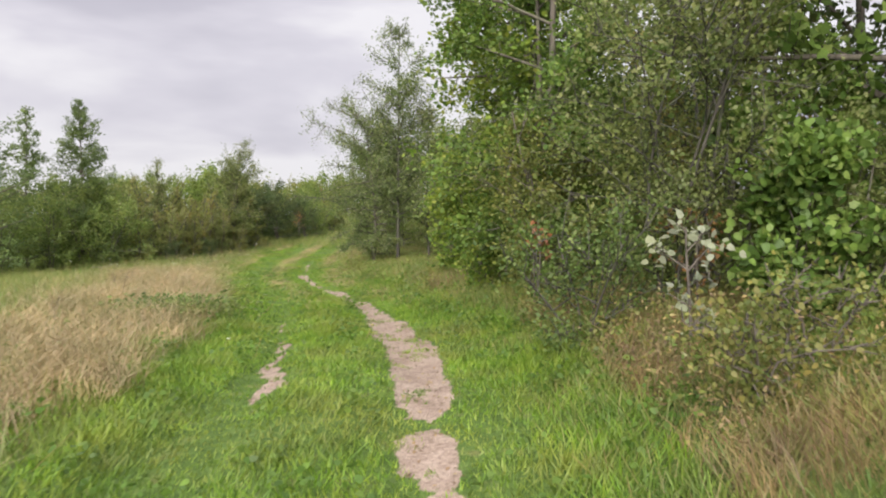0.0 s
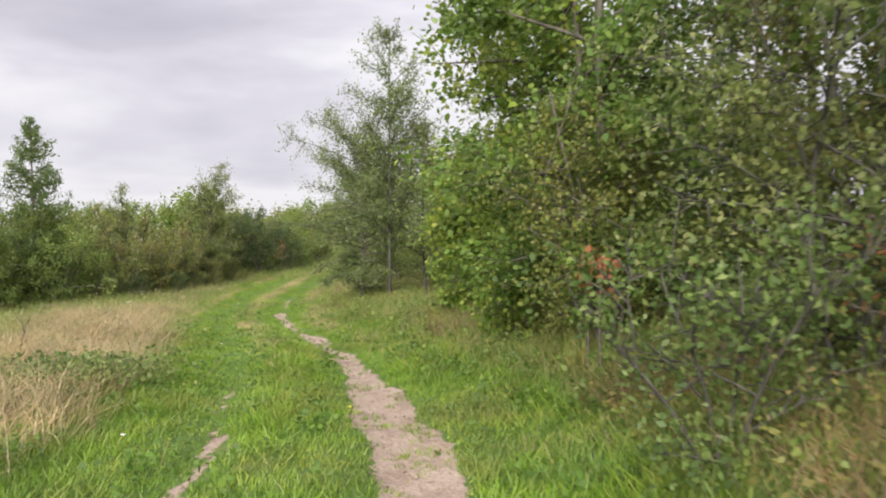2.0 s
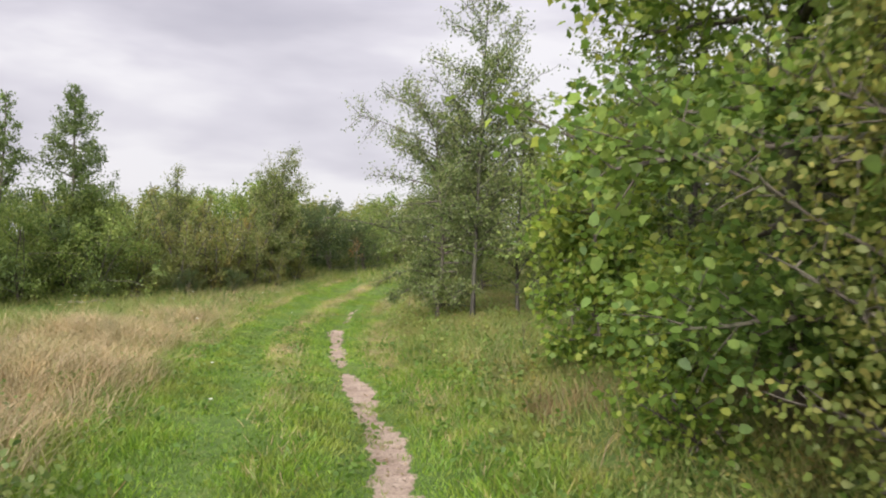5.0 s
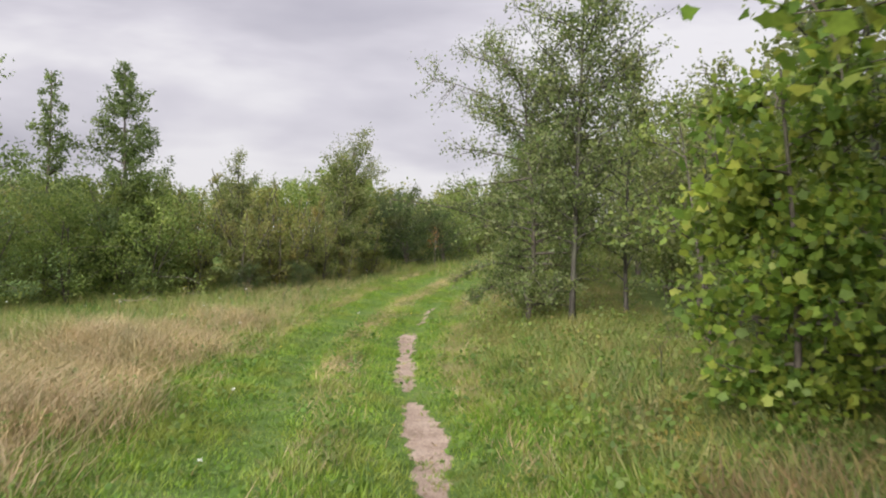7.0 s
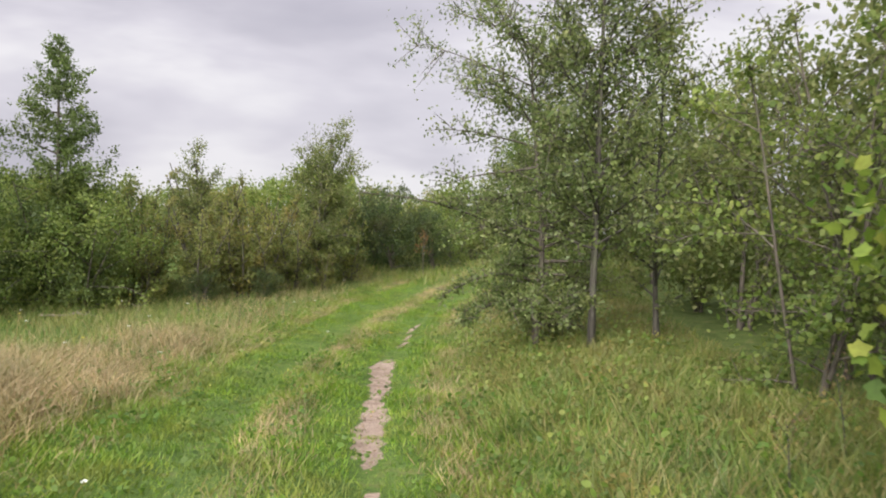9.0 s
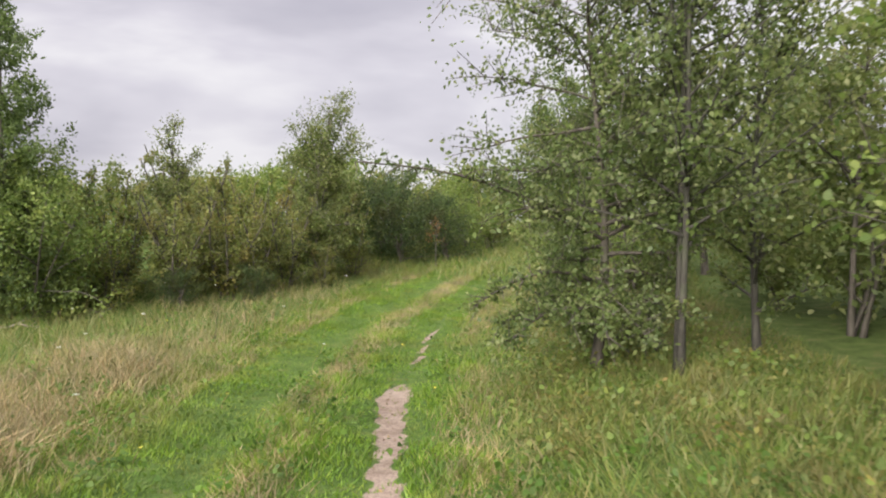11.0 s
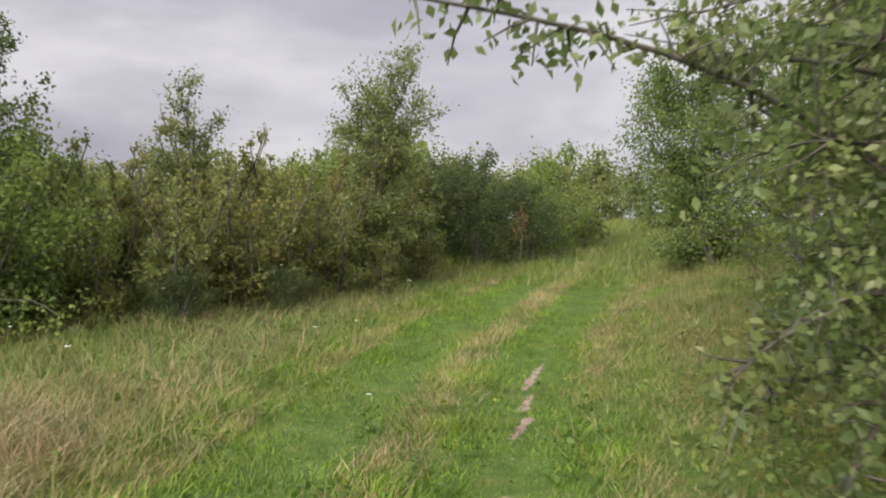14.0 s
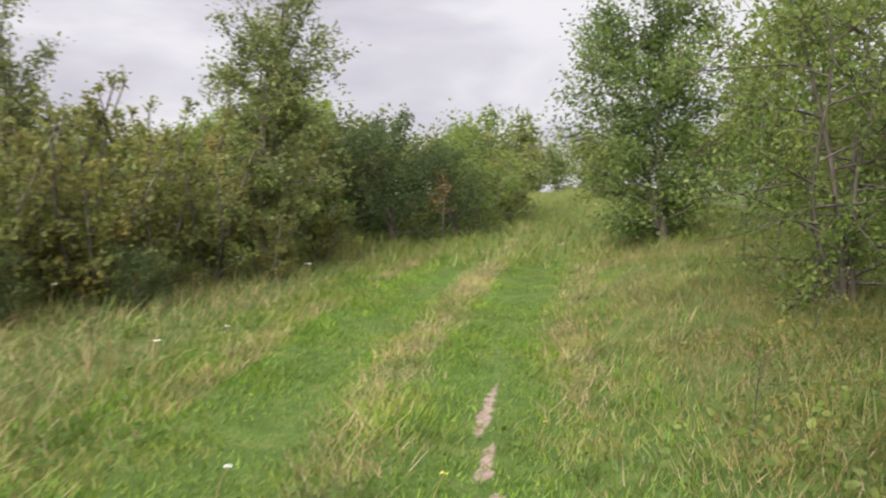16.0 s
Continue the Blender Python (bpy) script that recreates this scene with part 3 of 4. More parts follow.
def middle_trees():
    plant("wild_pear_tree", 131, -2.05, 23.0, 4.2, 1.5, 0.09, "spreading wild pear with grey-green leaves over the track", PEAR, limbs=60, twigs=16, per_twig=24, size=0.054, form="vase", rise=4, droop=0.12, thick=0.05, fuzz=0.075, upward=0.2, hang=0.5, sway=(-0.05, -0.02),
          reach=(((-1.95, -1.8, 1.95), 1.35), ((-1.0, -1.4, 0.75), 0.9), ((-0.7, -1.6, 0.45), 0.55), ((0.1, -1.7, 0.55), 0.6), ((0.5, -1.4, 0.4), 0.5), ((-0.9, -0.6, 0.5), 0.45), ((0.9, -0.8, 0.6), 0.5)))
    plant("aspen_tree", 32, -1.33, 22.4, 6.75, 1.25, 0.22, "slender twin-stemmed aspen with sparse grey-green leaves", PEAR, BARK_DARK, stems=2, limbs=56, twigs=12, per_twig=19, size=0.066, form="plume", rise=24, droop=0.0, thick=0.042, spread=0.25, fuzz=0.085, hang=0.5)
    plant("aspen_tree", 33, -0.4, 23.6, 4.4, 1.5, 0.12, "young aspen with olive leaves and thin trunk", OLIVE, BARK_DARK, limbs=34, twigs=10, per_twig=17, size=0.06, shape="broad", thick=0.036)
    plant("willow_shrub", 34, 0.6, 19.8, 3.3, 1.15, 0.06, "yellow-green willow shrub in the grass", HEDGE, stems=4, limbs=30, twigs=10, per_twig=16, size=0.06, shape="broad", thick=0.018, spread=0.6, rise=12, category="shrub")
    plant("elder_shrub", 35, 1.3, 20.8, 3.9, 1.6, 0.12, "loose olive shrub with brown patches", OLIVE, stems=4, limbs=32, twigs=10, per_twig=17, size=0.065, thick=0.03, spread=0.6, category="shrub")
    fill = plant("thicket_shrub", 36, 0.9, 25.2, 4.0, 1.8, 0.1, "mid-green shrub in the roadside thicket", OLIVE, stems=3, limbs=27, twigs=8, per_twig=26, size=0.11, thick=0.04, spread=0.6, fuzz=0.13, category="shrub", lite=True)
    rng = np.random.default_rng(4)
    repeat(fill, rng, [(3.7, 8.0, 0.55), (3.3, 10.2, 0.6), (3.1, 13.9, 0.55), (2.6, 15.6, 0.5), (3.9, 4.6, 0.5), (3.2, 6.2, 0.45), (2.8, 22.6, 1.1), (1.9, 23.9, 0.55), (3.4, 27.0, 1.0), (5.6, 20.2, 1.1), (6.2, 22.4, 1.2), (4.4, 29.5, 1.1), (1.0, 29.5, 0.8), (3.2, 19.6, 1.0), (2.4, 27.5, 1.15), (0.7, 27.9, 0.7), (4.8, 24.5, 1.3), (0.2, 32.5, 1.1), (2.2, 35, 1.2)], "shrubs of the thicket")
    plant("juniper_tree", 37, -2.55, 35.4, 4.4, 1.6, 0.0, "dense dark green bushy tree beside the path", BUSH, stems=3, limbs=60, twigs=12, per_twig=40, size=0.075, form="fan", rise=14, thick=0.05, spread=0.4, fuzz=0.12)
    plant("birch_shrub", 38, -1.5, 29.3, 3.5, 1.4, 0.02, "light olive bushy tree with arching low branches", HEDGE, stems=4, limbs=56, twigs=12, per_twig=22, size=0.055, form="fan", rise=2, thick=0.032, spread=0.6)


def left_row():
    plant("spruce_tree", 41, -12.25, 26.7, 5.7, 1.7, 0.03, "tall conical blue-green tree at the meadow's edge", SPRUCE, limbs=110, twigs=10, per_twig=22, size=0.075, form="cone", rise=-12, droop=-0.25, thick=0.07, fuzz=0.07, lite=True)
    plant("spruce_tree", 42, -13.7, 25.9, 5.4, 1.5, 0.05, "slim conical tree at the meadow's edge", SPRUCE, limbs=46, twigs=9, per_twig=20, size=0.085, form="cone", rise=8, droop=-0.1, thick=0.06, fuzz=0.09, lite=True)
    plant("spruce_tree", 43, -13.0, 22.0, 6.4, 2.1, 0.05, "tall conical tree with long upswept branches", SPRUCE, limbs=48, twigs=10, per_twig=20, size=0.085, form="cone", rise=5, droop=-0.2, thick=0.07, fuzz=0.09, lite=True)
    plant("rowan_tree", 44, -8.75, 32.4, 3.95, 1.2, 0.10, "open-crowned young tree in the hedge", OLIVE, BARK, stems=5, limbs=64, twigs=11, per_twig=27, size=0.064, form="vase", rise=32, thick=0.03, spread=0.5, fuzz=0.07)
    plant("rowan_tree", 144, -10.75, 29.9, 3.3, 0.75, 0.10, "slim upright young tree in the hedge", OLIVE, BARK, stems=3, limbs=36, twigs=9, per_twig=17, size=0.065, form="vase", rise=25, thick=0.035, spread=0.5, fuzz=0.07)
    olive = plant("hedge_shrub", 45, -9.9, 28.4, 2.5, 1.1, 0.04, "olive hedge shrub with brown lower leaves", HEDGE_OLIVE, BARK, stems=6, limbs=54, twigs=8, per_twig=15, size=0.07, form="spire", rise=38, thick=0.03, spread=0.7, fuzz=0.075, category="shrub")
    yellow = plant("hedge_shrub", 46, -9.45, 30.5, 2.4, 1.1, 0.04, "yellowish hedge shrub turning autumn brown", WILLOW, BARK, stems=6, limbs=54, twigs=8, per_twig=15, size=0.07, form="spire", rise=38, thick=0.03, spread=0.7, fuzz=0.075, category="shrub")
    rusty = plant("hedge_shrub", 47, -9.3, 29.3, 2.3, 1.0, 0.04, "brown-tinged hedge shrub with thin upright stems", RUSTY, BARK, stems=6, limbs=54, twigs=8, per_twig=15, size=0.07, form="spire", rise=38, thick=0.03, spread=0.7, fuzz=0.075, category="shrub")
    green = plant("hedge_shrub", 48, -11.3, 26.3, 2.4, 1.35, 0.03, "bright green hedge shrub before the conifers", HEDGE, BARK, stems=4, limbs=40, twigs=10, per_twig=18, size=0.07, rise=12, thick=0.03, spread=0.6, fuzz=0.09, category="shrub", lite=True)
    dark = plant("dark_shrub", 49, -7.7, 37.0, 2.3, 1.3, 0.04, "dark shrub where the path bends", DARK, BARK, stems=4, limbs=40, twigs=10, per_twig=18, size=0.075, rise=25, thick=0.03, spread=0.6, fuzz=0.1, category="shrub", lite=True)
    rng = np.random.default_rng(6)
    name = "shrubs of the hedge"
    repeat(olive, rng, [(-9.0, 31.5, 0.9), (-14.5, 23.6, 1.3), (-11.4, 31.4, 1.3), (-9.3, 34.6, 1.1), (-16, 26.5, 1.3), (-6.0, 42.4, 1.0), (-12.3, 28.0, 1.1)], name)
    repeat(yellow, rng, [(-11.6, 28.9, 1.0), (-12.4, 30.2, 1.15), (-10.4, 31.8, 1.15), (-13.8, 28.5, 1.1), (-8.2, 33.8, 0.75), (-15.2, 31, 1.2), (-10.9, 27.6, 0.8)], name)
    repeat(rusty, rng, [(-8.3, 32.0, 0.55), (-10.1, 29.6, 1.05), (-10.4, 33.4, 1.15)], name)
    repeat(green, rng, [(-12.6, 25.2, 0.9), (-13.6, 23.9, 1.0), (-14.4, 20.5, 1.25), (-15.5, 22.2, 1.3), (-13.0, 27.4, 1.0), (-12.2, 26.6, 1.1), (-6.4, 40.4, 0.85), (-7.6, 41.5, 1.0)], name)
    repeat(dark, rng, [(-6.7, 38.5, 0.85), (-8.7, 38.5, 1.05), (-9.9, 37.5, 0.9), (-9.5, 27.8, 0.35), (-8.75, 29.3, 0.3)], name)

    plant("rust_leaved_shrub", 50, -6.75, 36.9, 1.3, 0.4, 0.5, "small shrub with rusty leaves before the dark shrubs", RUST, limbs=9, twigs=4, per_twig=5, size=0.06, thick=0.012, fuzz=0.07, category="shrub")


def far_woods():
    rng = np.random.default_rng(8)
    kinds = [plant("distant_tree", 51 + k, x, y, h, r, 0.05, "distant leafy tree beyond the meadow", mat, stems=3, limbs=24, twigs=7, per_twig=18, size=0.15, thick=0.05, fuzz=0.17, rise=40, spread=0.5, lite=True)
             for k, (mat, x, y, h, r) in enumerate(((OLIVE, -6.2, 44.5, 2.4, 1.5), (WILLOW, -10.0, 43.0, 2.4, 1.6), (HEDGE, -12.6, 41.0, 2.7, 1.6)))]
    group = "distant trees beyond the meadow"
    for k in range(66):
        if k < 40:
            x, y = -4.0 - rng.uniform(3.5, 34), rng.uniform(36, 62)
        else:
            x, y = rng.uniform(-3.0, 16) , rng.uniform(39, 66)
        if abs(x - float(track_x(y))) < 2.6:
            x -= 4.5
        repeat(kinds[k % 3], rng, [(x, y, rng.uniform(0.8, 1.25))], group)
    repeat(kinds[0], rng, [(-5.5, 64, 1.0), (-8.6, 63, 1.1), (-2.6, 62, 1.1)], group)
    repeat(kinds[1], rng, [(-7.0, 66, 1.15), (-3.9, 67, 1.2), (-3.0, 52, 0.7)], group)


right_thicket()
middle_trees()
left_row()
far_woods()


# ---- grass and herbs ----
def blades(rng, x, y, tall, width, lean, joints=2):
    """Grass blades: narrow strips that taper and bend over."""
    n = len(x)
    turn, tip = rng.uniform(0, 2 * np.pi, n), 2.6 * ripple(x, y, 1.3) + rng.normal(size=n) * 1.7
    side = np.stack([np.cos(turn), np.sin(turn), 0 * turn], -1) * (width * rng.uniform(0.6, 1.3, n))[:, None]
    bend = np.stack([np.cos(tip), np.sin(tip), 0 * tip], -1) * (tall * lean * rng.uniform(0.2, 1.4, n))[:, None]
    foot = np.stack([x, y, ground_z(x, y) - 0.01], -1)
    rows = []
    for k in range(joints + 1):
        f = k / joints
        spine = foot + bend * f ** 1.8 + np.stack([0 * x, 0 * x, tall * (f - 0.22 * lean * f * f)], -1)
        rows += [spine - side * (1 - 0.8 * f), spine + side * (1 - 0.8 * f)]
    points = np.stack(rows, 1)
    c = 2 * (joints + 1)
    base = np.arange(n)[:, None, None] * c + np.array([[2 * k, 2 * k + 1, 2 * k + 3, 2 * k + 2] for k in range(joints)])[None]
    return points.reshape(-1, 3), base.reshape(-1, 4)


def scatter(rng, n, from_d, to_d, from_y, to_y):
    y = rng.uniform(from_y, to_y, n)
    return track_x(y) + rng.uniform(from_d, to_d, n), y


def build_grass():
    rng = np.random.default_rng(21)
    x, y = scatter(rng, 290000, -2.9, 1.3, -1.0, 38)
    d = x - track_x(y)
    keep = (bareness(x, y) + rng.normal(size=len(x)) * 0.12 < 0.35) & (rng.uniform(size=len(x)) < 1.25 - 0.018 * y)
    keep &= rng.uniform(size=len(x)) > smooth_step(0.35, 1.25, d + 0.2 * ripple(x, y, 0.9)) * (0.35 + 0.6 * smooth_step(14, 20, y))
    x, y, d = x[keep], y[keep], d[keep]
    worn = np.exp(-(d / 0.4) ** 2) + np.exp(-((d + 1.36) / 0.35) ** 2)
    tall = (0.078 - 0.045 * np.clip(worn, 0, 1) + 0.05 * smooth_step(0.4, 1.2, d) * (1 - smooth_step(14, 20, y))) * (1 + 0.4 * ripple(x, y, 0.7)) * rng.uniform(0.5, 1.5, len(x))
    ob = part("short_grass", mesh_of("short_grass", *blades(rng, x, y, np.maximum(tall, 0.022), 0.006, 0.8, 1)), BLADES, None)
    tagged(ob, "short bright green grass on the track", "grass", kind="stuff")

    x, y = scatter(rng, 190000, -2.4, 3.2, 10, 38)
    keep = ripple(x, 0.25 * y, 0.6) + rng.normal(size=len(x)) * 0.6 > 0.05
    d = x - track_x(y)
    keep &= (np.abs(d + 0.80 + rng.normal(size=len(x)) * 0.08) < 0.24) | (np.abs(d - 0.7 + rng.normal(size=len(x)) * 0.1) < 0.22) | (np.abs(d + 2.2) < 0.16) | ((d > 0.9) & (ripple(x, y, 0.8) > 0.25 + 0.3 * rng.normal(size=len(x))) & (rng.uniform(size=len(x)) < 0.4 * smooth_step(19, 23, y)))
    keep &= (bareness(x, y) < 0.2) & (rng.uniform(size=len(x)) < smooth_step(10, 19, y))
    x, y = x[keep], y[keep]
    ob = part("ridge_grass", mesh_of("ridge_grass", *blades(rng, x, y, rng.uniform(0.05, 0.15, len(x)), 0.0045, 0.9, 1)), STRAW, None)
    tagged(ob, "straw-coloured grass on the ridge and verge of the track", "grass", kind="stuff")

    x, y = scatter(rng, 105000, -6.0, -2.2, -1.0, 32)
    d = x - track_x(y)
    chance = smooth_step(-2.15, -2.75, d + 0.3 * ripple(x, y, 1.2)) * (1 - 0.9 * smooth_step(-4.1, -5.1, d + 0.4 * ripple(y, x, 1.7))) * (1 - 0.85 * smooth_step(18, 27, y))
    keep = rng.uniform(size=len(x)) < chance * (0.75 + 0.3 * ripple(x, y, 1.6))
    x, y = x[keep], y[keep]
    tall = (0.34 - 0.10 * smooth_step(15, 24, y) + 0.12 * ripple(x, y, 1.0)) * rng.uniform(0.5, 1.3, len(x))
    ob = part("dry_grass", mesh_of("dry_grass", *blades(rng, x, y, np.maximum(tall, 0.1), 0.0045, 1.1, 2)), STRAW, None)
    tagged(ob, "tall dry straw-coloured grass beside the track", "grass", kind="stuff")

    x, y = scatter(rng, 72000, -9.5, -2.3, -1, 42)
    d = x - track_x(y)
    keep = rng.uniform(size=len(x)) < 0.22 + 0.7 * smooth_step(-3.9, -5.2, d) + 0.6 * smooth_step(17, 25, y)
    x, y = x[keep], y[keep]
    tall = (0.28 - 0.08 * smooth_step(15, 24, y) + 0.1 * ripple(x, y, 1.3)) * rng.uniform(0.5, 1.3, len(x))
    ob = part("meadow_grass", mesh_of("meadow_grass", *blades(rng, x, y, np.maximum(tall, 0.08), 0.006, 0.8, 1)), VERGE, None)
    tagged(ob, "mixed green meadow grass before the hedge", "grass", kind="stuff")

    x, y = scatter(rng, 125000, 0.3, 4.6, -1.0, 36)
    d = x - track_x(y)
    keep = rng.uniform(size=len(x)) < smooth_step(0.45 - 0.2 * smooth_step(14, 20, y), 1.2, d + 0.25 * ripple(x, y, 0.9)) * (1 - 0.7 * smooth_step(3.0, 5.0, d))
    x, y, d = x[keep], y[keep], d[keep]
    tall = (1 - 0.4 * smooth_step(20, 24.5, y)) * (0.10 + 0.10 * smooth_step(0.8, 2.2, d) + 0.05 * ripple(x, y, 0.8) + 0.09 * np.clip(ripple(y, x, 0.45), -0.4, 1.5)) * rng.uniform(0.5, 1.4, len(x))
    ob = part("verge_grass", mesh_of("verge_grass", *blades(rng, x, y, np.maximum(tall, 0.06), 0.006, 0.8, 1)), VERGE, None)
    tagged(ob, "rough olive verge grass under the thicket", "grass", kind="stuff")

    x, y = scatter(rng, 24000, 0.6, 4.4, 13, 36)
    d = x - track_x(y)
    keep = ripple(x, y, 1.1) + rng.normal(size=len(x)) * 0.3 > 0.3 - 0.3 * smooth_step(20, 25, y)
    x, y = x[keep], y[keep]
    ob = part("seed_grass", mesh_of("seed_grass", *blades(rng, x, y, rng.uniform(0.08, 0.24, len(x)), 0.003, 0.75, 2)), SEEDED, None)
    tagged(ob, "thin reddish-brown grass gone to seed on the verge", "grass", kind="stuff")

    x, y = scatter(rng, 30000, 1.3, 3.4, 3.2, 14)
    keep = ripple(x, y, 1.4) + rng.normal(size=len(x)) * 0.25 > 0.1 + 0.2 * smooth_step(5.2, 7.0, y)
    x, y = x[keep], y[keep]
    ob = part("dry_weeds", mesh_of("dry_weeds", *blades(rng, x, y, rng.uniform(0.10, 0.42, len(x)), 0.003, 0.8, 2)), WEED, None)
    tagged(ob, "brown dry weeds with yellowing leaves", "weeds", kind="stuff")


def build_far_grass():
    rng = np.random.default_rng(23)
    x, y = scatter(rng, 26000, -4.5, 4.5, 34, 68)
    ob = part("far_grass", mesh_of("far_grass", *blades(rng, x, y, rng.uniform(0.12, 0.38, len(x)), 0.012, 0.7, 1)), VERGE, None)
    tagged(ob, "rough grass on the rise beyond the bend", "grass", kind="stuff")


def build_herbs():
    rng = np.random.default_rng(33)
    groups = []
    for from_d, to_d, from_y, to_y, n in ((-2.7, 0.9, 3.5, 26, 300), (0.8, 2.6, 4, 20, 260), (-5, -2.4, 4, 30, 200)):
        x, y = scatter(rng, n, from_d, to_d, from_y, to_y)
        ok = bareness(x, y) < 0.1
        groups.append(np.stack([x[ok], y[ok]], -1))
    feet = np.concatenate(groups)
    spots = np.repeat(feet, 14, 0) + rng.normal(size=(len(feet) * 14, 2)) * 0.07
    z = ground_z(spots[:, 0], spots[:, 1]) + rng.uniform(0.02, 0.17, len(spots))
    ob = part("herbs", mesh_of("herbs", *leaves(rng, np.column_stack([spots, z]), 0.05, "broad", 1.6)), HERB, None)
    tagged(ob, "small broad-leaved herbs among the grass", "herbs", kind="stuff")

    for name, label, n, box, tall, size, shape, material in (
            ("weed_leaves", "yellowing leaves of dry weeds beside the track", 5200, (1.35, 3.0, 3.4, 6.6), 0.55, 0.042, "long", WEED),
            ("yellow_weeds", "yellow-green weed leaves beside the track", 3600, (1.3, 3.0, 3.4, 7.4), 0.5, 0.038, "oval", WILLOW),
            ("undergrowth", "low tangled undergrowth at the thicket's foot", 19000, (1.2, 4.0, 5.5, 28), 0.26, 0.05, "oval", RUSTY),
            ("green_undergrowth", "low green plants at the thicket's foot", 13000, (0.9, 4.2, 5.5, 27), 0.24, 0.055, "broad", HEDGE)):
        x, y = scatter(rng, n, *box)
        ok = ripple(x, y, 0.9) + rng.normal(size=n) * 0.25 > -0.05
        x, y = x[ok], y[ok]
        z = ground_z(x, y) + tall * rng.uniform(0.05, 1, len(x)) ** 1.4 * (0.7 + 0.4 * ripple(y, x, 0.7))
        ob = part(name, mesh_of(name, *leaves(rng, np.column_stack([x, y, z]), size, shape, 0.5)), material, None)
        tagged(ob, label, "undergrowth", kind="stuff")

    clump = new("green_clump")
    clump.location = (-3.7, 10.6, float(ground_z(np.array([-3.7]), np.array([10.6]))[0]))
    tagged(clump, "dark green herb clump in the dry grass", "clump")
    n = 3400
    spread = rng.normal(size=(n, 3)) * (0.45, 0.32, 0.08) + (0, 0, 0.18)
    part("foliage", mesh_of("foliage", *leaves(rng, spread[spread[:, 2] > 0.02], 0.05, "broad", 0.6)), BUSH, clump)
    stalks = [(np.array([[a, b, 0], [a * 1.15, b * 1.15, 0.15], [a * 1.25, b * 1.25, 0.3]]), [0.004, 0.003, 0.002]) for a, b in rng.normal(size=(40, 2)) * (0.36, 0.26)]
    tagged(part("stalks", mesh_of("stalks", *tubes(stalks, 3)), WEED, clump), kind="stuff")


def flower(x, y, tall, seed, white):
    rng = np.random.default_rng(seed)
    root = new("yarrow_flower" if white else "hawkbit_flower")
    root.location = (x, y, float(ground_z(np.array([x]), np.array([y]))[0]) - 0.01)
    tagged(root, "white yarrow umbel on a thin stem" if white else "small yellow flower on a thin stem", "flower", "wild flowers in the meadow")
    q = np.linspace(0, 1, 4)
    line = np.stack([0.05 * q * q, 0.03 * q, tall * q], -1)
    part("stem", mesh_of("stem", *tubes([(line, 0.004 - 0.002 * q)], 4)), WEED, root)
    n = 26 if white else 10
    r = (0.019 if white else 0.013) * np.sqrt(rng.uniform(size=n))
    a = rng.uniform(0, 6.28, n)
    heads = line[-1] + np.stack([r * np.cos(a), r * np.sin(a), 0.01 - 4 * r * r], -1)
    part("flower_head", mesh_of("flower_head", *leaves(rng, heads, 0.011, "broad", 3.0)), PETAL if white else YELLOW, root)


def build_litter():
    """Fallen leaves, crumbs of turf and small stones on the bare sand."""
    rng = np.random.default_rng(55)
    x, y = scatter(rng, 4200, -1.7, 0.5, 3.8, 27)
    ok = bareness(x, y) > 0.25
    x, y = x[ok], y[ok]
    ob = part("leaf_litter", mesh_of("leaf_litter", *leaves(rng, np.column_stack([x, y, ground_z(x, y) + 0.012]), 0.035, "oval", 4.0)), WEED, None)
    tagged(ob, "fallen brown leaves on the sandy rut", "litter", kind="stuff")
    x, y = scatter(rng, 5200, -1.7, 0.5, 3.8, 27)
    ok = (bareness(x, y) > 0.05) & (ripple(x, y, 0.35) > 0.1)
    x, y = x[ok], y[ok]
    reps = 9
    x, y = np.repeat(x, reps) + rng.normal(size=len(x) * reps) * 0.025, np.repeat(y, reps) + rng.normal(size=len(y) * reps) * 0.025
    ob = part("rut_tufts", mesh_of("rut_tufts", *blades(rng, x, y, rng.uniform(0.02, 0.06, len(x)), 0.005, 0.9, 1)), BLADES, None)
    tagged(ob, "small grass tufts growing into the ruts", "grass", kind="stuff")


def build_flowers():
    rng = np.random.default_rng(44)
    for k in range(46):
        white = k % 3 != 2 if k < 30 else k % 4 == 0
        if k < 30:
            x, y = scatter(rng, 1, -6.2, -2.2, 19, 31)
        else:
            x, y = scatter(rng, 1, -2.2, 0.8, 6, 28)
        flower(float(x[0]), float(y[0]), (0.45 if k < 30 else 0.14) * rng.uniform(0.7, 1.3), 100 + k, white)


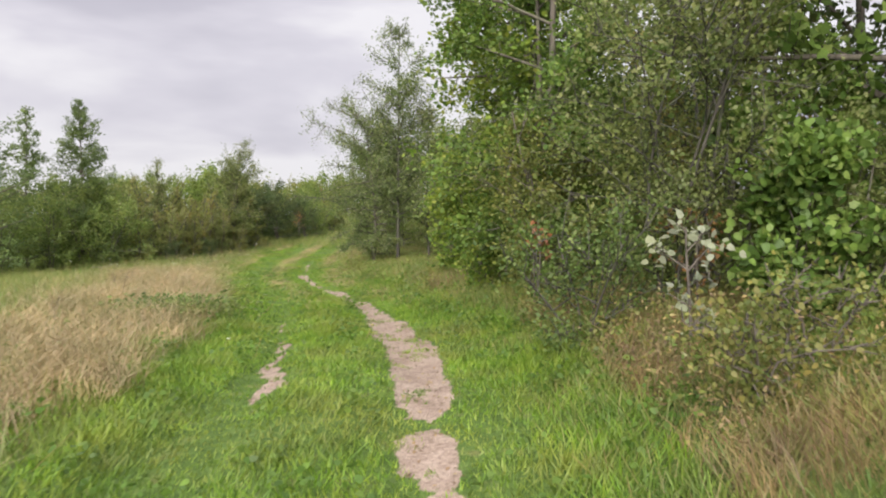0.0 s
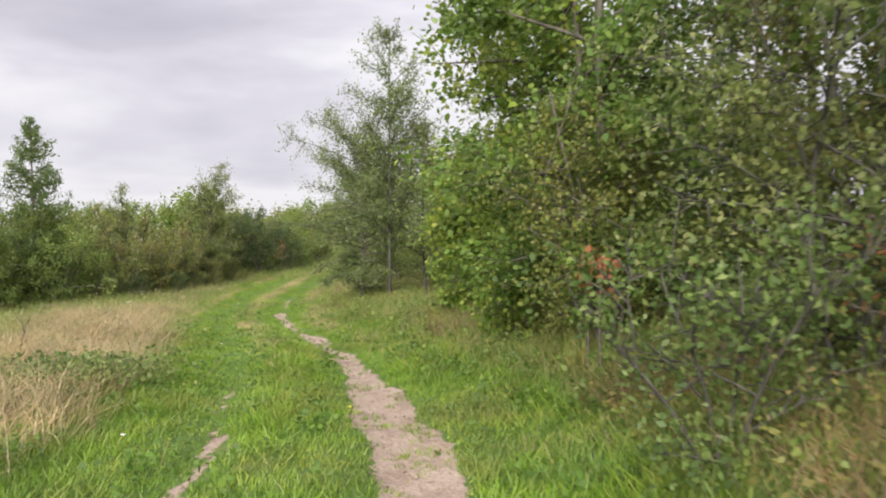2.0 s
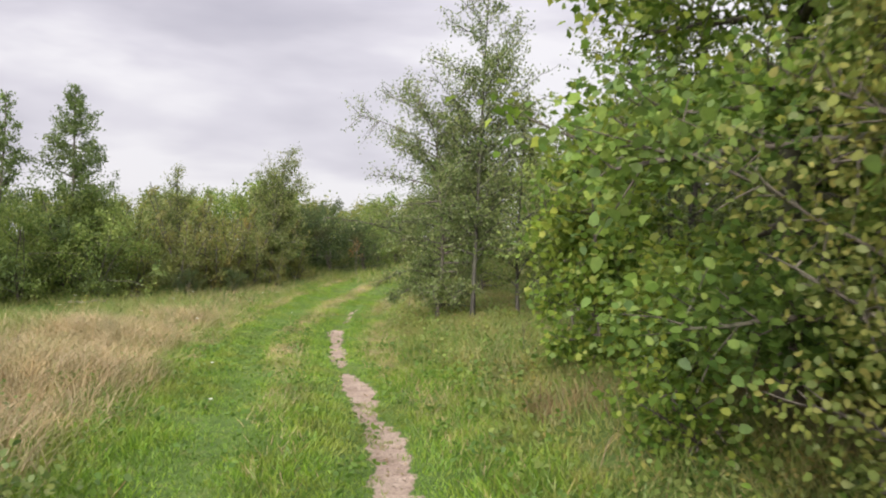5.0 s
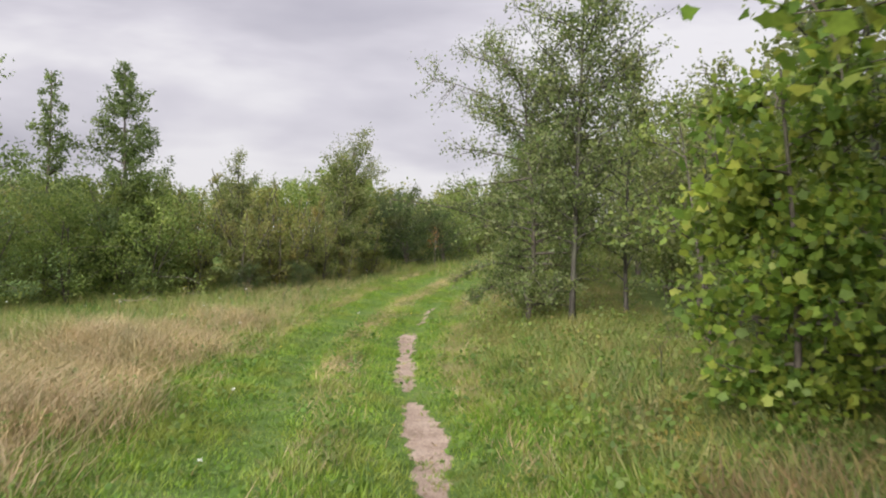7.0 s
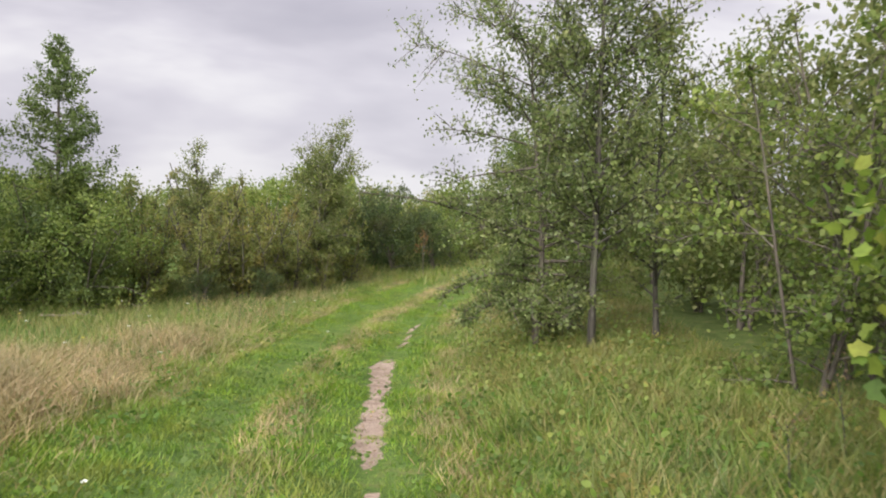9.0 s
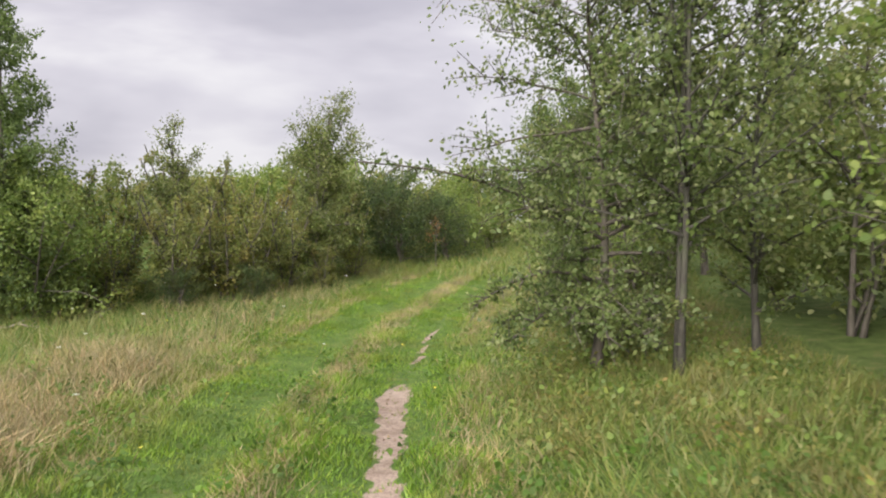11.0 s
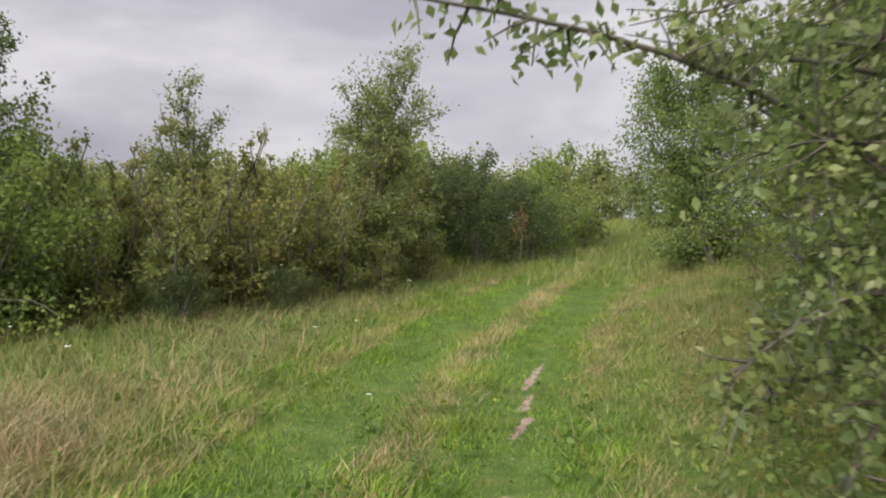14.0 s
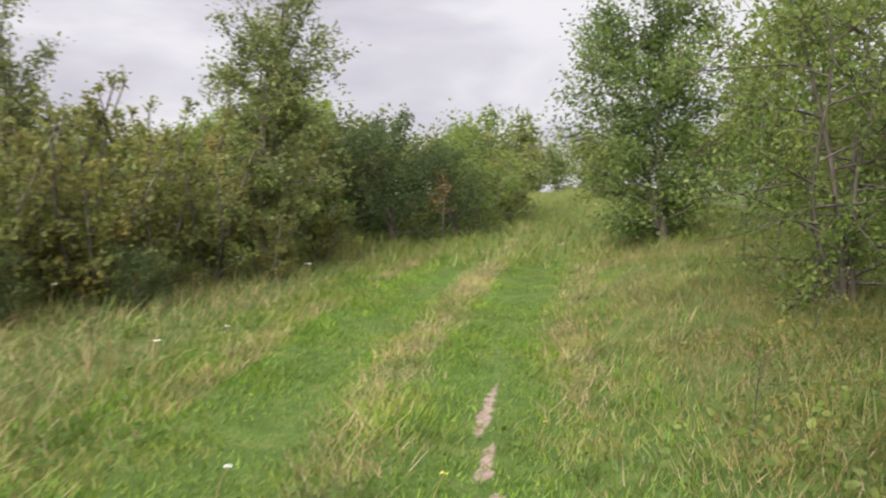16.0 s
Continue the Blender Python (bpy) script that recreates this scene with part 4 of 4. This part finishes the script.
def dry_stalk(x, y, tall, seed):
    """A withered dock: a dark upright stem with side stems and clusters of brown seed."""
    rng = np.random.default_rng(seed)
    root = new("dry_dock_stalk")
    root.location = (x, y, float(ground_z(np.array([x]), np.array([y]))[0]) - 0.01)
    tagged(root, "withered brown dock stalk standing in the grass", "weed", "withered stalks in the meadow")
    q = np.linspace(0, 1, 6)
    lean = rng.normal(size=2) * 0.08
    line = np.stack([lean[0] * q * q, lean[1] * q * q, tall * q], -1)
    part("stem", mesh_of("stem", *tubes([(line, 0.005 * (1 - 0.6 * q))], 5)), BARK_DARK, root)
    seeds = []
    for k in range(6):
        base = line[2] + (line[5] - line[2]) * (k / 6)
        turn = k * 2.4
        r = np.linspace(0, 1, 4)
        side = base + np.stack([np.cos(turn) * 0.10 * r, np.sin(turn) * 0.10 * r, 0.14 * r], -1)
        part("side_stem", mesh_of("side_stem", *tubes([(side, 0.0025 * (1 - 0.5 * r))], 3)), BARK_DARK, root)
        seeds.append(side[2] + rng.normal(size=(16, 3)) * (0.018, 0.018, 0.045))
    tagged(part("seed_head", mesh_of("seed_head", *leaves(rng, np.concatenate(seeds), 0.018, "oval", 0.3)), WEED, root), kind="stuff")


def build_stalks():
    rng = np.random.default_rng(71)
    for k, (x, y) in enumerate(((-3.05, 25.9), (-2.3, 27.6), (-4.9, 11.9), (-5.6, 13.4), (-4.7, 9.4), (-6.3, 15.8), (-7.6, 25.6), (-7.9, 27.2), (-8.6, 26.0), (-0.3, 16.4), (0.2, 17.3))):
        dry_stalk(x, y, rng.uniform(0.35, 0.6), 200 + k)


def fallen_branch(x, y, length, turn, seed):
    rng = np.random.default_rng(seed)
    q = np.linspace(0, 1, 8)
    line = np.stack([np.cos(turn) * length * q, np.sin(turn) * length * q, 0.03 + 0.05 * np.sin(3 * q)], -1) + rng.normal(size=(8, 3)) * 0.02
    root = new("fallen_branch")
    root.location = (x, y, float(ground_z(np.array([x]), np.array([y]))[0]))
    tagged(root, "bleached fallen branch lying in the grass", "branch")
    part("limb", mesh_of("limb", *tubes([(line, 0.018 * (1 - 0.8 * q) + 0.004)], 7)), DEADWOOD, root, smooth=True)
    forks = [(np.array([line[i], line[i] + (0.1 * np.cos(turn + s), 0.1 * np.sin(turn + s), 0.04), line[i] + (0.25 * np.cos(turn + s), 0.25 * np.sin(turn + s), 0.09)]), [0.012, 0.008, 0.003]) for i, s in ((3, 0.9), (5, -0.8))]
    part("fork", mesh_of("fork", *tubes(forks, 5)), DEADWOOD, root)


build_grass()
build_far_grass()
build_herbs()
build_litter()
build_flowers()
fallen_branch(-11.3, 25.1, 1.1, 0.3, 61)
fallen_branch(-10.4, 26.9, 0.6, 2.2, 62)
build_stalks()
